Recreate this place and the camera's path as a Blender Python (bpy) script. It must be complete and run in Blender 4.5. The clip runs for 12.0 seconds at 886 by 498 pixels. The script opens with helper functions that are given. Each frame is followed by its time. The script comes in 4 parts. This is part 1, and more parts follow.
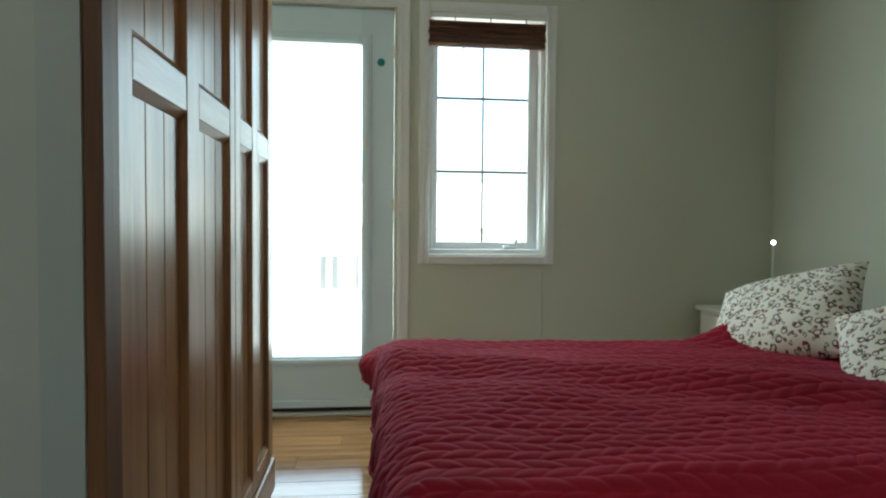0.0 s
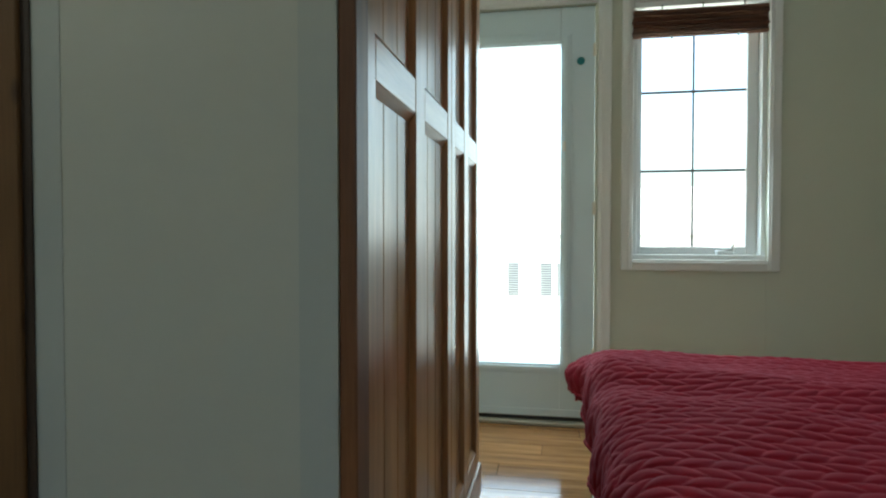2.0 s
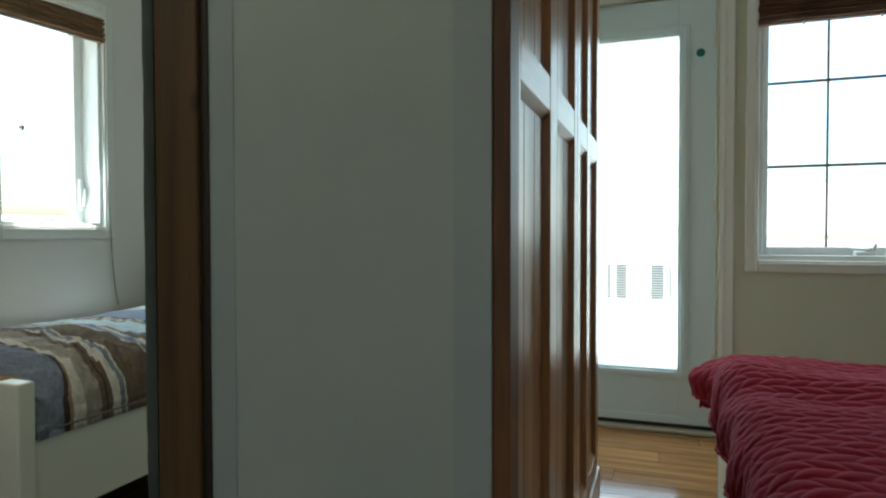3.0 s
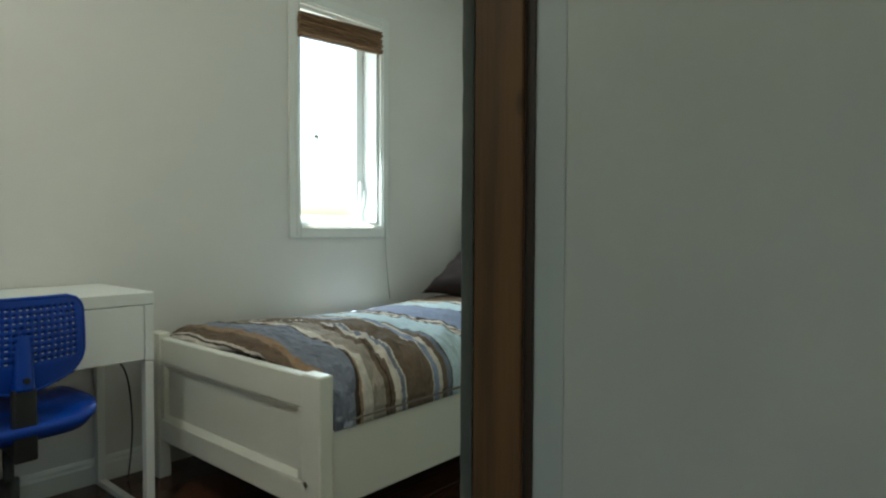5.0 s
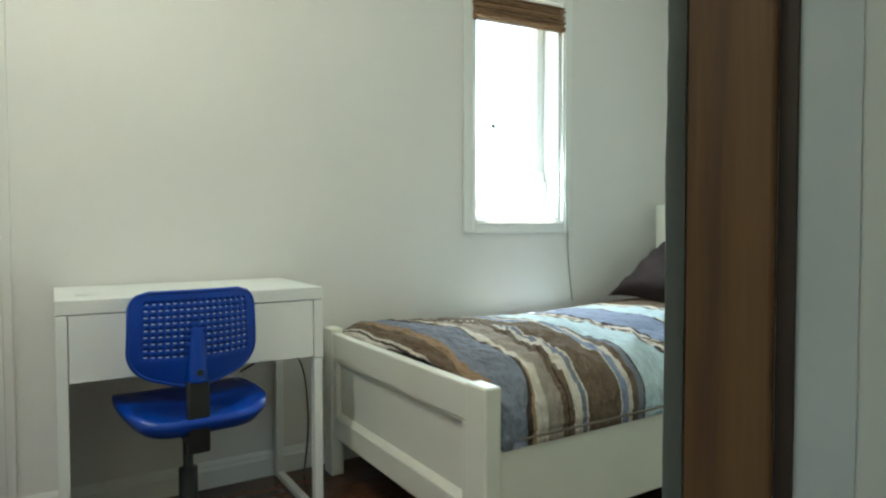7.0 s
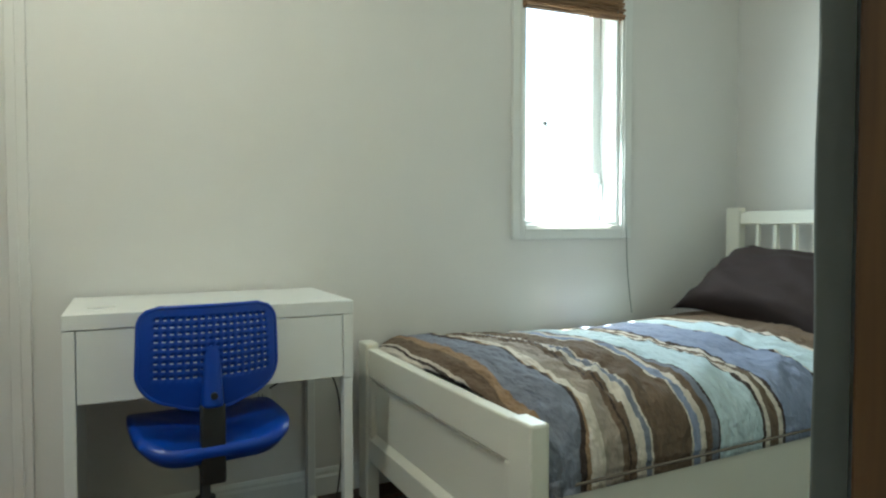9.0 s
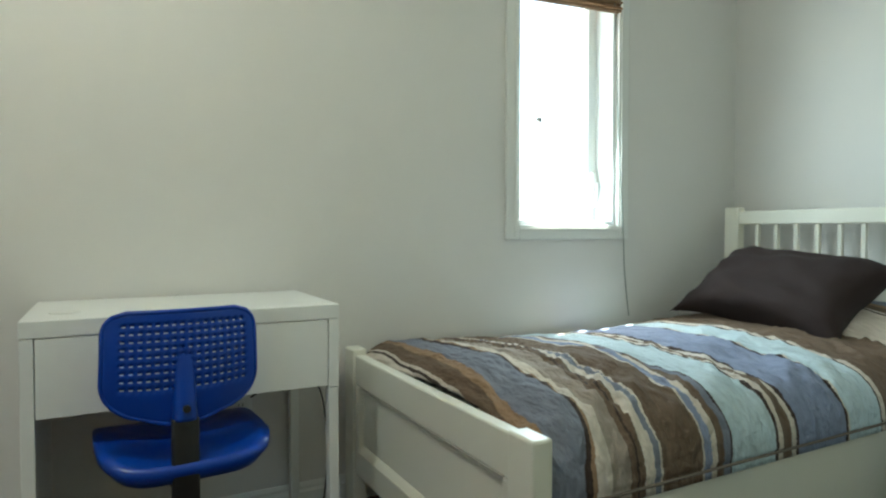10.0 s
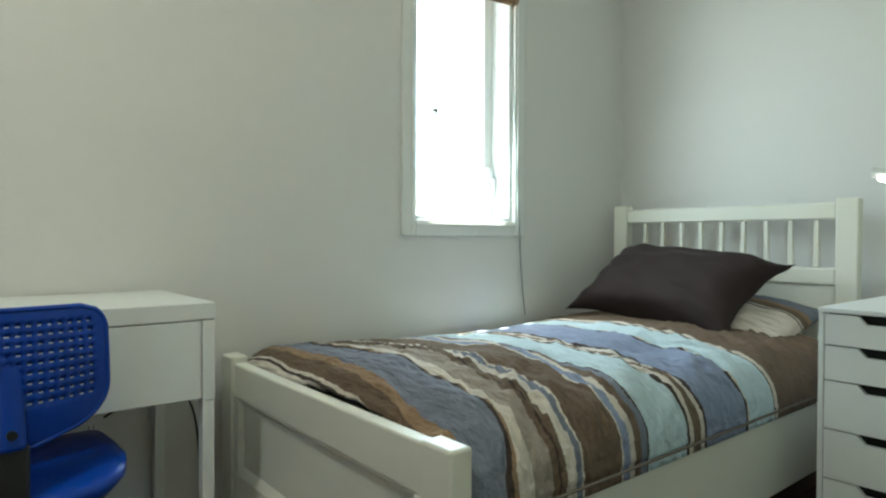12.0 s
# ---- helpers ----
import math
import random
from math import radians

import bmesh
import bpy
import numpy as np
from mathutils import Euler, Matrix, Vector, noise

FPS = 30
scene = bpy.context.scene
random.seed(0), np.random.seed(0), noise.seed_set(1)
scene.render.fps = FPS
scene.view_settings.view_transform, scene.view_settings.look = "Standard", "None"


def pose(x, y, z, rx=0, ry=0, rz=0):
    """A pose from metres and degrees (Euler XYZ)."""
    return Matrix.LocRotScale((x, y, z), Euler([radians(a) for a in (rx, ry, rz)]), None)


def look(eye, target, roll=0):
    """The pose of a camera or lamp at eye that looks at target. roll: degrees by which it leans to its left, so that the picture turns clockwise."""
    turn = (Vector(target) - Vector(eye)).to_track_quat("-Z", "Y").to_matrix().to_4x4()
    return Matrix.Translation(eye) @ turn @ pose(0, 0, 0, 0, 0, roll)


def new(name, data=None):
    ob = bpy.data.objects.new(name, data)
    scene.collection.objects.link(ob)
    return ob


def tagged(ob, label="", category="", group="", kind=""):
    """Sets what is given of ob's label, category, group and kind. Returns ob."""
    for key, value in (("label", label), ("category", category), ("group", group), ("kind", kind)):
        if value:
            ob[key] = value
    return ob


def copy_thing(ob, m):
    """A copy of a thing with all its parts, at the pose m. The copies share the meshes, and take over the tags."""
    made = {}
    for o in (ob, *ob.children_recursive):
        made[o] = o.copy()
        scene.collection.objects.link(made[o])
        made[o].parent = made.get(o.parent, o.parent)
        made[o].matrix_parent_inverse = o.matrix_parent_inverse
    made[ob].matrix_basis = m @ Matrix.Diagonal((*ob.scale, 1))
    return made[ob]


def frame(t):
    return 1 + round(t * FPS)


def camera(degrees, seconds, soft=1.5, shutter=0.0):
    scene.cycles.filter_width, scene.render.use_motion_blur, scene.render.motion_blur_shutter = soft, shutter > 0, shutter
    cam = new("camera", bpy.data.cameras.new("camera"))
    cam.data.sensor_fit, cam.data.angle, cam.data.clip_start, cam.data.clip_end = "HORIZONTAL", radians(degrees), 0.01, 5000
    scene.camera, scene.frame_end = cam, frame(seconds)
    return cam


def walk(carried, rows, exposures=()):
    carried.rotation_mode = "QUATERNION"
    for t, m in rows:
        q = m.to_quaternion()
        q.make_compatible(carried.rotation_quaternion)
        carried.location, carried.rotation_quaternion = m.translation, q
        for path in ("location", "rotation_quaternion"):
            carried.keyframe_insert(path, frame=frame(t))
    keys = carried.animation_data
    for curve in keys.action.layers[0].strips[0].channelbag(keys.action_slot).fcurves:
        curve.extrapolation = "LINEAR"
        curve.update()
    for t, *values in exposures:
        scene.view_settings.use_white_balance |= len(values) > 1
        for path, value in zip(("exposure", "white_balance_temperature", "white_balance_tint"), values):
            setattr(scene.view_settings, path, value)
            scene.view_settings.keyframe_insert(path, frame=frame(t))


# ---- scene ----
cam = camera(70.9, 12.0, soft=2.2)
ROWS = [
    (0, (1.71, -1.167, 0.957), (1.924, 0.82, 0.883), 0.5),
    (0.5, (1.684, -1.116, 0.953), (1.757, 0.882, 0.886), 0.4),
    (1, (1.647, -1.09, 0.948), (1.591, 0.908, 0.889), 0.4),
    (1.5, (1.637, -1.09, 0.943), (1.43, 0.898, 0.891), 0.1),
    (2, (1.629, -1.106, 0.942), (1.264, 0.86, 0.89), -0.0),
    (2.5, (1.603, -1.114, 0.943), (1.085, 0.817, 0.894), -0.1),
    (3, (1.568, -1.135, 0.936), (0.904, 0.751, 0.888), -0.1),
    (3.5, (1.536, -1.136, 0.935), (0.713, 0.686, 0.889), -0.3),
    (5.5, (1.328, -1.024, 0.974), (-0.113, 0.36, 0.899), 0.4),
    (6, (1.287, -0.974, 0.967), (-0.265, 0.286, 0.895), 0.3),
    (6.5, (1.26, -0.916, 0.95), (-0.378, 0.229, 0.884), -0.0),
    (7, (1.214, -0.877, 0.941), (-0.479, 0.186, 0.872), -0.1),
    (9, (1.056, -0.742, 0.958), (-0.722, 0.172, 0.895), -0.0),
    (9.5, (1.016, -0.721, 0.961), (-0.76, 0.197, 0.899), -0.2),
    (10, (0.953, -0.7, 0.95), (-0.808, 0.247, 0.893), -0.0),
    (10.5, (0.903, -0.674, 0.927), (-0.834, 0.317, 0.88), 0.1),
    (11, (0.854, -0.654, 0.909), (-0.84, 0.409, 0.871), 0.0),
    (11.5, (0.812, -0.643, 0.901), (-0.819, 0.515, 0.867), 0.0),
    (12, (0.787, -0.65, 0.9), (-0.765, 0.611, 0.87), 0.2),
]
walk(cam, [(t, look(eye, target, roll)) for t, eye, target, roll in ROWS], [(0.0, 2.62, 6250, -6), (2.5, 2.45, 6250, -6), (3.5, 2.15, 6250, -6), (5.5, 2.88, 6250, -6), (6.5, 3.25, 6250, -6), (7.0, 3.3, 6250, -6), (9.0, 3.1, 6250, -6), (12.0, 2.98, 6250, -6)])

# ---- light ----
world = bpy.data.worlds.new("sky")
scene.world = world
world.use_nodes = True
wn = world.node_tree.nodes
sky = wn.new("ShaderNodeTexSky")
sky.sky_type = "NISHITA"
sky.sun_disc = False
sky.sun_elevation = radians(75.3)
sky.sun_rotation = radians(267.4)
sky.air_density, sky.dust_density, sky.ozone_density = 1.0, 4.0, 1.0
wn["Background"].inputs["Strength"].default_value = 0.15
world.node_tree.links.new(sky.outputs[0], wn["Background"].inputs[0])
sun = new("sun", bpy.data.lights.new("sun", "SUN"))
sun.data.energy, sun.data.angle, sun.data.color = 4.0, radians(0.5), (1.0, 0.95, 0.87)
sun.matrix_world = look((-11, -0.5, 42), (0, 0, 0))


def window_light(name, eye, target, w, h, power, colour=(0.80, 0.92, 1.0)):
    lamp = new(name, bpy.data.lights.new(name, "AREA"))
    lamp.data.shape, lamp.data.size, lamp.data.size_y = "RECTANGLE", w, h
    lamp.data.energy, lamp.data.color = power, colour
    lamp.matrix_world = look(eye, target)
    return lamp


window_light("sky_light_balcony_door", (1.40, 1.935, 1.09), (1.42, 0, 0.9), 0.49, 1.5, 1.6)
window_light("sky_light_window_north", (2.27, 1.935, 1.38), (2.35, 0, 1.0), 0.48, 0.95, 1.3)
window_light("sky_light_window_west", (-1.119, 1.024, 1.47), (2, 0.75, 0.8), 0.44, 0.92, 1.5)
# Fill lamp added for the hall, set in an opening of the unseen back wall.
window_light("hall_fill_light", (2.1, -3.38, 1.5), (1.9, 0, 0.9), 0.75, 1.05, 0.145)
hall_bulb = new("hall_bulb", bpy.data.lights.new("hall_bulb", "POINT"))
hall_bulb.data.energy, hall_bulb.data.color, hall_bulb.data.shadow_soft_size = 0.5, (1.0, 0.80, 0.52), 0.06
hall_bulb.location = (2.0, -1.6, 2.24)
room_bulb = new("room_bulb", bpy.data.lights.new("room_bulb", "POINT"))
room_bulb.data.energy, room_bulb.data.color, room_bulb.data.shadow_soft_size = 3.9, (1.0, 0.965, 0.90), 0.05
room_bulb.location = (0.05, -0.95, 2.30)


# ---- materials ----
def shader(name, rough=0.6, metal=0.0):
    m = bpy.data.materials.new(name)
    m.use_nodes = True
    b = m.node_tree.nodes["Principled BSDF"]
    b.inputs["Roughness"].default_value, b.inputs["Metallic"].default_value = rough, metal
    return m, m.node_tree.nodes, m.node_tree.links, b


def link_bump(nodes, links, bsdf, height, strength, distance=0.002):
    bump = nodes.new("ShaderNodeBump")
    bump.inputs["Strength"].default_value, bump.inputs["Distance"].default_value = strength, distance
    links.new(height, bump.inputs["Height"])
    links.new(bump.outputs[0], bsdf.inputs["Normal"])


def mix_colour(nodes, links, fac, a, b):
    mix = nodes.new("ShaderNodeMix")
    mix.data_type = "RGBA"
    links.new(fac, mix.inputs[0])
    for slot, c in ((6, a), (7, b)):
        if hasattr(c, "links"):
            links.new(c, mix.inputs[slot])
        else:
            mix.inputs[slot].default_value = (*c, 1)
    return mix.outputs[2]


def noise_out(nodes, links, scale, detail=4, stretch=(1, 1, 1), offset_random=False):
    tc = nodes.new("ShaderNodeTexCoord")
    mp = nodes.new("ShaderNodeMapping")
    mp.inputs["Scale"].default_value = stretch
    links.new(tc.outputs["Object"], mp.inputs[0])
    if offset_random:
        info = nodes.new("ShaderNodeObjectInfo")
        mul = nodes.new("ShaderNodeMath")
        mul.operation = "MULTIPLY"
        mul.inputs[1].default_value = 37.0
        links.new(info.outputs["Random"], mul.inputs[0])
        comb = nodes.new("ShaderNodeCombineXYZ")
        links.new(mul.outputs[0], comb.inputs[0])
        links.new(mul.outputs[0], comb.inputs[1])
        links.new(comb.outputs[0], mp.inputs["Location"])
    nz = nodes.new("ShaderNodeTexNoise")
    nz.inputs["Scale"].default_value, nz.inputs["Detail"].default_value = scale, detail
    links.new(mp.outputs[0], nz.inputs["Vector"])
    return nz.outputs["Fac"]


def paint(name, a, b, rough=0.6, fine=180, coarse=2.5, bump=0.12):
    """Painted or plastic surface: slight cloudiness, fine orange-peel relief."""
    m, n, l, p = shader(name, rough)
    big = noise_out(n, l, coarse, 5)
    l.new(mix_colour(n, l, big, a, b), p.inputs["Base Color"])
    link_bump(n, l, p, noise_out(n, l, fine, 3), bump, 0.001)
    return m


def ramp(nodes, links, fac, stops, mode="LINEAR"):
    r = nodes.new("ShaderNodeValToRGB")
    r.color_ramp.interpolation = mode
    e = r.color_ramp.elements
    while len(e) > 1:
        e.remove(e[-1])
    e[0].position, e[0].color = stops[0][0], (*stops[0][1], 1)
    for pos, c in stops[1:]:
        x = e.new(pos)
        x.color = (*c, 1)
    links.new(fac, r.inputs[0])
    return r.outputs[0]


def timber(name, dark, mid, light, stretch, rough=0.35, scale=6.0, knots=False, vary=0.0):
    """Wood with long grain; stretch is small along the grain."""
    m, n, l, p = shader(name, rough)
    grain = noise_out(n, l, scale, 8, stretch, vary > 0)
    fine = noise_out(n, l, scale * 7, 3, stretch, vary > 0)
    add = n.new("ShaderNodeMath")
    add.operation = "MULTIPLY_ADD"
    add.inputs[1].default_value, add.inputs[2].default_value = 0.35, -0.17
    l.new(fine, add.inputs[0])
    tot = n.new("ShaderNodeMath")
    l.new(add.outputs[0], tot.inputs[0])
    l.new(grain, tot.inputs[1])
    col = ramp(n, l, tot.outputs[0], [(0.3, dark), (0.5, mid), (0.7, light)])
    if vary:
        info = n.new("ShaderNodeObjectInfo")
        hsv = n.new("ShaderNodeHueSaturation")
        rng = n.new("ShaderNodeMapRange")
        rng.inputs["To Min"].default_value, rng.inputs["To Max"].default_value = 1 - vary, 1 + vary
        l.new(info.outputs["Random"], rng.inputs[0])
        l.new(rng.outputs[0], hsv.inputs["Value"])
        l.new(col, hsv.inputs["Color"])
        col = hsv.outputs[0]
    if knots:
        tc = n.new("ShaderNodeTexCoord")
        mp = n.new("ShaderNodeMapping")
        mp.inputs["Scale"].default_value = (1, 1, 0.7)
        l.new(tc.outputs["Object"], mp.inputs[0])
        vo = n.new("ShaderNodeTexVoronoi")
        vo.inputs["Scale"].default_value = 9.0
        l.new(mp.outputs[0], vo.inputs["Vector"])
        spot = ramp(n, l, vo.outputs["Distance"], [(0.08, (1, 1, 1)), (0.17, (0, 0, 0))])
        col = mix_colour(n, l, spot, col, (dark[0] * 0.35, dark[1] * 0.3, dark[2] * 0.3))
    l.new(col, p.inputs["Base Color"])
    link_bump(n, l, p, fine, 0.15, 0.001)
    return m


def plain(name, colour, rough=0.5, metal=0.0):
    m, n, l, p = shader(name, rough, metal)
    p.inputs["Base Color"].default_value = (*colour, 1)
    return m


def glow(name, colour, strength):
    m, n, l, p = shader(name, 0.5)
    p.inputs["Base Color"].default_value = (*colour, 1)
    p.inputs["Emission Color"].default_value = (*colour, 1)
    p.inputs["Emission Strength"].default_value = strength
    return m


def glass_material():
    m, n, l, p = shader("window_glass", 0.0)
    mix, tr, gl = (n.new("ShaderNode" + k) for k in ("MixShader", "BsdfTransparent", "BsdfGlossy"))
    gl.inputs["Roughness"].default_value = 0.02
    mix.inputs[0].default_value = 0.04
    l.new(tr.outputs[0], mix.inputs[1])
    l.new(gl.outputs[0], mix.inputs[2])
    l.new(mix.outputs[0], n["Material Output"].inputs[0])
    return m


WALL_A = paint("wall_paint_greige", (0.55, 0.565, 0.465), (0.60, 0.615, 0.51), 0.55, 120, 1.7, 0.18)
WALL_B = paint("wall_paint_pale_grey", (0.70, 0.685, 0.665), (0.745, 0.725, 0.705), 0.5, 120, 1.7, 0.18)
# Hall paint: the hall's weaker light is put into its darker colour.
WALL_H = paint("wall_paint_hall_dim", (0.385, 0.42, 0.396), (0.425, 0.455, 0.428), 0.5, 110, 2.2, 0.25)
# Grey-blue trim tone; on the corner strip it carries shade.
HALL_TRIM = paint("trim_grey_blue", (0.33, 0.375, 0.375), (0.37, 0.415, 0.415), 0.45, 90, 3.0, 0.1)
TRIM = paint("trim_white_gloss", (0.74, 0.75, 0.73), (0.80, 0.80, 0.78), 0.35, 60, 3.0, 0.05)
DOOR_PAINT = paint("door_white_paint", (0.64, 0.77, 0.83), (0.69, 0.81, 0.87), 0.32, 90, 3.0, 0.06)
CEILING = paint("ceiling_white", (0.76, 0.75, 0.72), (0.80, 0.79, 0.76), 0.8, 60, 2.0, 0.4)
BED_WHITE = paint("bed_white_lacquer", (0.74, 0.72, 0.63), (0.79, 0.77, 0.68), 0.35, 90, 3.0, 0.05)
DESK_WHITE = paint("desk_white_foil", (0.76, 0.77, 0.76), (0.80, 0.81, 0.80), 0.38, 150, 3.0, 0.04)
VINYL = paint("window_vinyl", (0.74, 0.77, 0.77), (0.79, 0.81, 0.81), 0.4, 80, 3.0, 0.05)
PINE = timber("pine_lacquered", (0.20, 0.088, 0.034), (0.30, 0.142, 0.058), (0.38, 0.195, 0.088), (5, 5, 0.35), 0.30, 5.0)
PINE_RAIL = timber("pine_lacquered_rail", (0.20, 0.088, 0.034), (0.30, 0.142, 0.058), (0.38, 0.195, 0.088), (5, 0.35, 5), 0.30, 5.0)
# Darker copy of the pine tone, for the doorway lining.
PINE_DARK = timber("pine_dark_edge", (0.085, 0.034, 0.014), (0.13, 0.054, 0.022), (0.18, 0.08, 0.034), (6, 6, 0.3), 0.5, 5.0)
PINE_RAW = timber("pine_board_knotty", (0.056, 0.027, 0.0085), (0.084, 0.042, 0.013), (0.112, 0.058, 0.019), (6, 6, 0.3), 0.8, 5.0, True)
BARK_EDGE = paint("rough_dark_edge", (0.05, 0.06, 0.055), (0.10, 0.11, 0.10), 0.9, 40, 14.0, 1.0)
FLOOR_A = timber("laminate_honey_oak", (0.16, 0.072, 0.024), (0.25, 0.122, 0.042), (0.33, 0.172, 0.066), (0.5, 7, 4), 0.13, 4.0, False, 0.14)
FLOOR_B = timber("laminate_red_brown", (0.055, 0.022, 0.012), (0.085, 0.034, 0.018), (0.12, 0.05, 0.026), (7, 0.5, 4), 0.22, 4.0, False, 0.14)
BLUE = paint("blue_plastic", (0.002, 0.042, 0.34), (0.003, 0.052, 0.40), 0.30, 260, 5.0, 0.06)
BLACK = paint("black_plastic", (0.012, 0.013, 0.014), (0.02, 0.021, 0.022), 0.45, 200, 6.0, 0.1)
DARK_CLOTH = paint("pillowcase_dark_brown", (0.016, 0.0078, 0.0066), (0.024, 0.0115, 0.0098), 0.9, 900, 9.0, 0.4)
BAMBOO = timber("bamboo_brown", (0.05, 0.018, 0.008), (0.12, 0.045, 0.02), (0.24, 0.11, 0.055), (1, 1, 30), 0.55, 9.0, False, 0.25)
BAMBOO_LIGHT = timber("bamboo_tan", (0.10, 0.05, 0.022), (0.22, 0.12, 0.06), (0.36, 0.22, 0.12), (1, 1, 30), 0.55, 9.0, False, 0.25)
MUNTIN = plain("muntin_grey", (0.19, 0.20, 0.20), 0.6)
CHROME = plain("brushed_metal", (0.55, 0.55, 0.53), 0.35, 1.0)
BRASS = plain("hinge_brass", (0.66, 0.62, 0.52), 0.45, 0.6)
TEAL = plain("teal_sticker", (0.01, 0.18, 0.20), 0.6)
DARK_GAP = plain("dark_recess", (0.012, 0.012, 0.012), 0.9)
HEM = paint("hem_taupe_cotton", (0.16, 0.13, 0.11), (0.22, 0.18, 0.15), 0.9, 400, 20.0, 0.4)
CORD = plain("grey_cord", (0.22, 0.24, 0.22), 0.8)
THRESHOLD = paint("threshold_beige", (0.42, 0.38, 0.30), (0.50, 0.46, 0.38), 0.5, 80, 3.0, 0.1)
GLASS = glass_material()
MATTRESS = paint("mattress_white", (0.70, 0.70, 0.66), (0.76, 0.75, 0.71), 0.9, 300, 5.0, 0.3)
CONCRETE = paint("deck_pale", (0.55, 0.55, 0.53), (0.65, 0.65, 0.62), 0.8, 60, 2.0, 0.3)
SIDING = paint("siding_pale", (0.62, 0.61, 0.58), (0.70, 0.69, 0.66), 0.7, 40, 1.0, 0.2)
ROOF = paint("roof_shingle_grey", (0.20, 0.20, 0.20), (0.30, 0.29, 0.28), 0.9, 30, 2.0, 0.6)
SHUTTER = paint("louvre_green_grey", (0.06, 0.07, 0.075), (0.08, 0.09, 0.095), 0.6, 60, 3.0, 0.2)
GROUND = paint("ground_pale", (0.30, 0.30, 0.26), (0.42, 0.41, 0.37), 0.9, 8, 0.4, 0.5)
BULB_WHITE = glow("lamp_led_white", (1.0, 0.98, 0.93), 1.6)
BULB_WARM = glow("lamp_bulb_warm", (1.0, 0.78, 0.45), 4.0)


def quilt_material():
    m, n, l, p = shader("quilt_crimson", 0.85)
    big = noise_out(n, l, 3.0, 5)
    col = mix_colour(n, l, big, (0.255, 0.0115, 0.024), (0.315, 0.016, 0.033))
    l.new(col, p.inputs["Base Color"])
    p.inputs["Specular IOR Level"].default_value = 0.08
    p.inputs["Sheen Weight"].default_value = 0.20
    p.inputs["Sheen Roughness"].default_value = 0.4
    p.inputs["Sheen Tint"].default_value = (0.95, 0.35, 0.5, 1)
    link_bump(n, l, p, noise_out(n, l, 350, 3), 0.3, 0.001)
    return m


def duvet_material():
    """Cross-bands of brown, grey-blue, aqua and periwinkle cotton, edges a little wavy."""
    m, n, l, p = shader("duvet_striped_cotton", 0.85)
    uv = n.new("ShaderNodeUVMap")
    sep = n.new("ShaderNodeSeparateXYZ")
    l.new(uv.outputs[0], sep.inputs[0])
    wob = noise_out(n, l, 150, 2)
    ma = n.new("ShaderNodeMath")
    ma.operation = "MULTIPLY_ADD"
    ma.inputs[1].default_value = 0.006
    l.new(wob, ma.inputs[0])
    l.new(sep.outputs[1], ma.inputs[2])
    brown, dark, tan, cream = (0.145, 0.096, 0.062), (0.042, 0.024, 0.019), (0.29, 0.185, 0.11), (0.64, 0.57, 0.50)
    slate, aqua, peri, grey = (0.19, 0.205, 0.26), (0.53, 0.64, 0.69), (0.235, 0.275, 0.40), (0.34, 0.285, 0.24)
    bands = [(0.0000, cream), (0.0167, dark), (0.0267, cream), (0.0333, brown), (0.0700, tan), (0.0900, slate), (0.1893, dark), (0.2000, tan), (0.2100, cream), (0.2373, grey), (0.2707, brown), (0.2833, dark), (0.2887, brown), (0.3000, cream), (0.3167, slate), (0.3300, cream), (0.3347, brown), (0.4160, cream), (0.4213, peri), (0.4367, cream), (0.4467, brown), (0.4633, slate), (0.4767, dark), (0.4833, aqua), (0.5927, dark), (0.6000, cream), (0.6100, brown), (0.6333, cream)]
    bands2 = [(0.0000, cream), (0.6480, dark), (0.6553, peri), (0.7913, dark), (0.7987, cream), (0.8033, aqua), (0.9047, dark), (0.9100, cream), (0.9200, brown)]
    first = ramp(n, l, ma.outputs[0], bands, "CONSTANT")
    second = ramp(n, l, ma.outputs[0], bands2, "CONSTANT")
    cut = n.new("ShaderNodeMath")
    cut.operation = "GREATER_THAN"
    cut.inputs[1].default_value = 0.648
    l.new(ma.outputs[0], cut.inputs[0])
    col = mix_colour(n, l, cut.outputs[0], first, second)
    weave = noise_out(n, l, 22, 8, (1, 5, 1))
    dull = n.new("ShaderNodeHueSaturation")
    rng = n.new("ShaderNodeMapRange")
    rng.inputs["To Min"].default_value, rng.inputs["To Max"].default_value = 0.74, 1.24
    l.new(weave, rng.inputs[0])
    l.new(rng.outputs[0], dull.inputs["Value"])
    l.new(col, dull.inputs["Color"])
    l.new(dull.outputs[0], p.inputs["Base Color"])
    link_bump(n, l, p, noise_out(n, l, 19, 8, (0.5, 1.6, 1)), 1.0, 0.045)
    return m


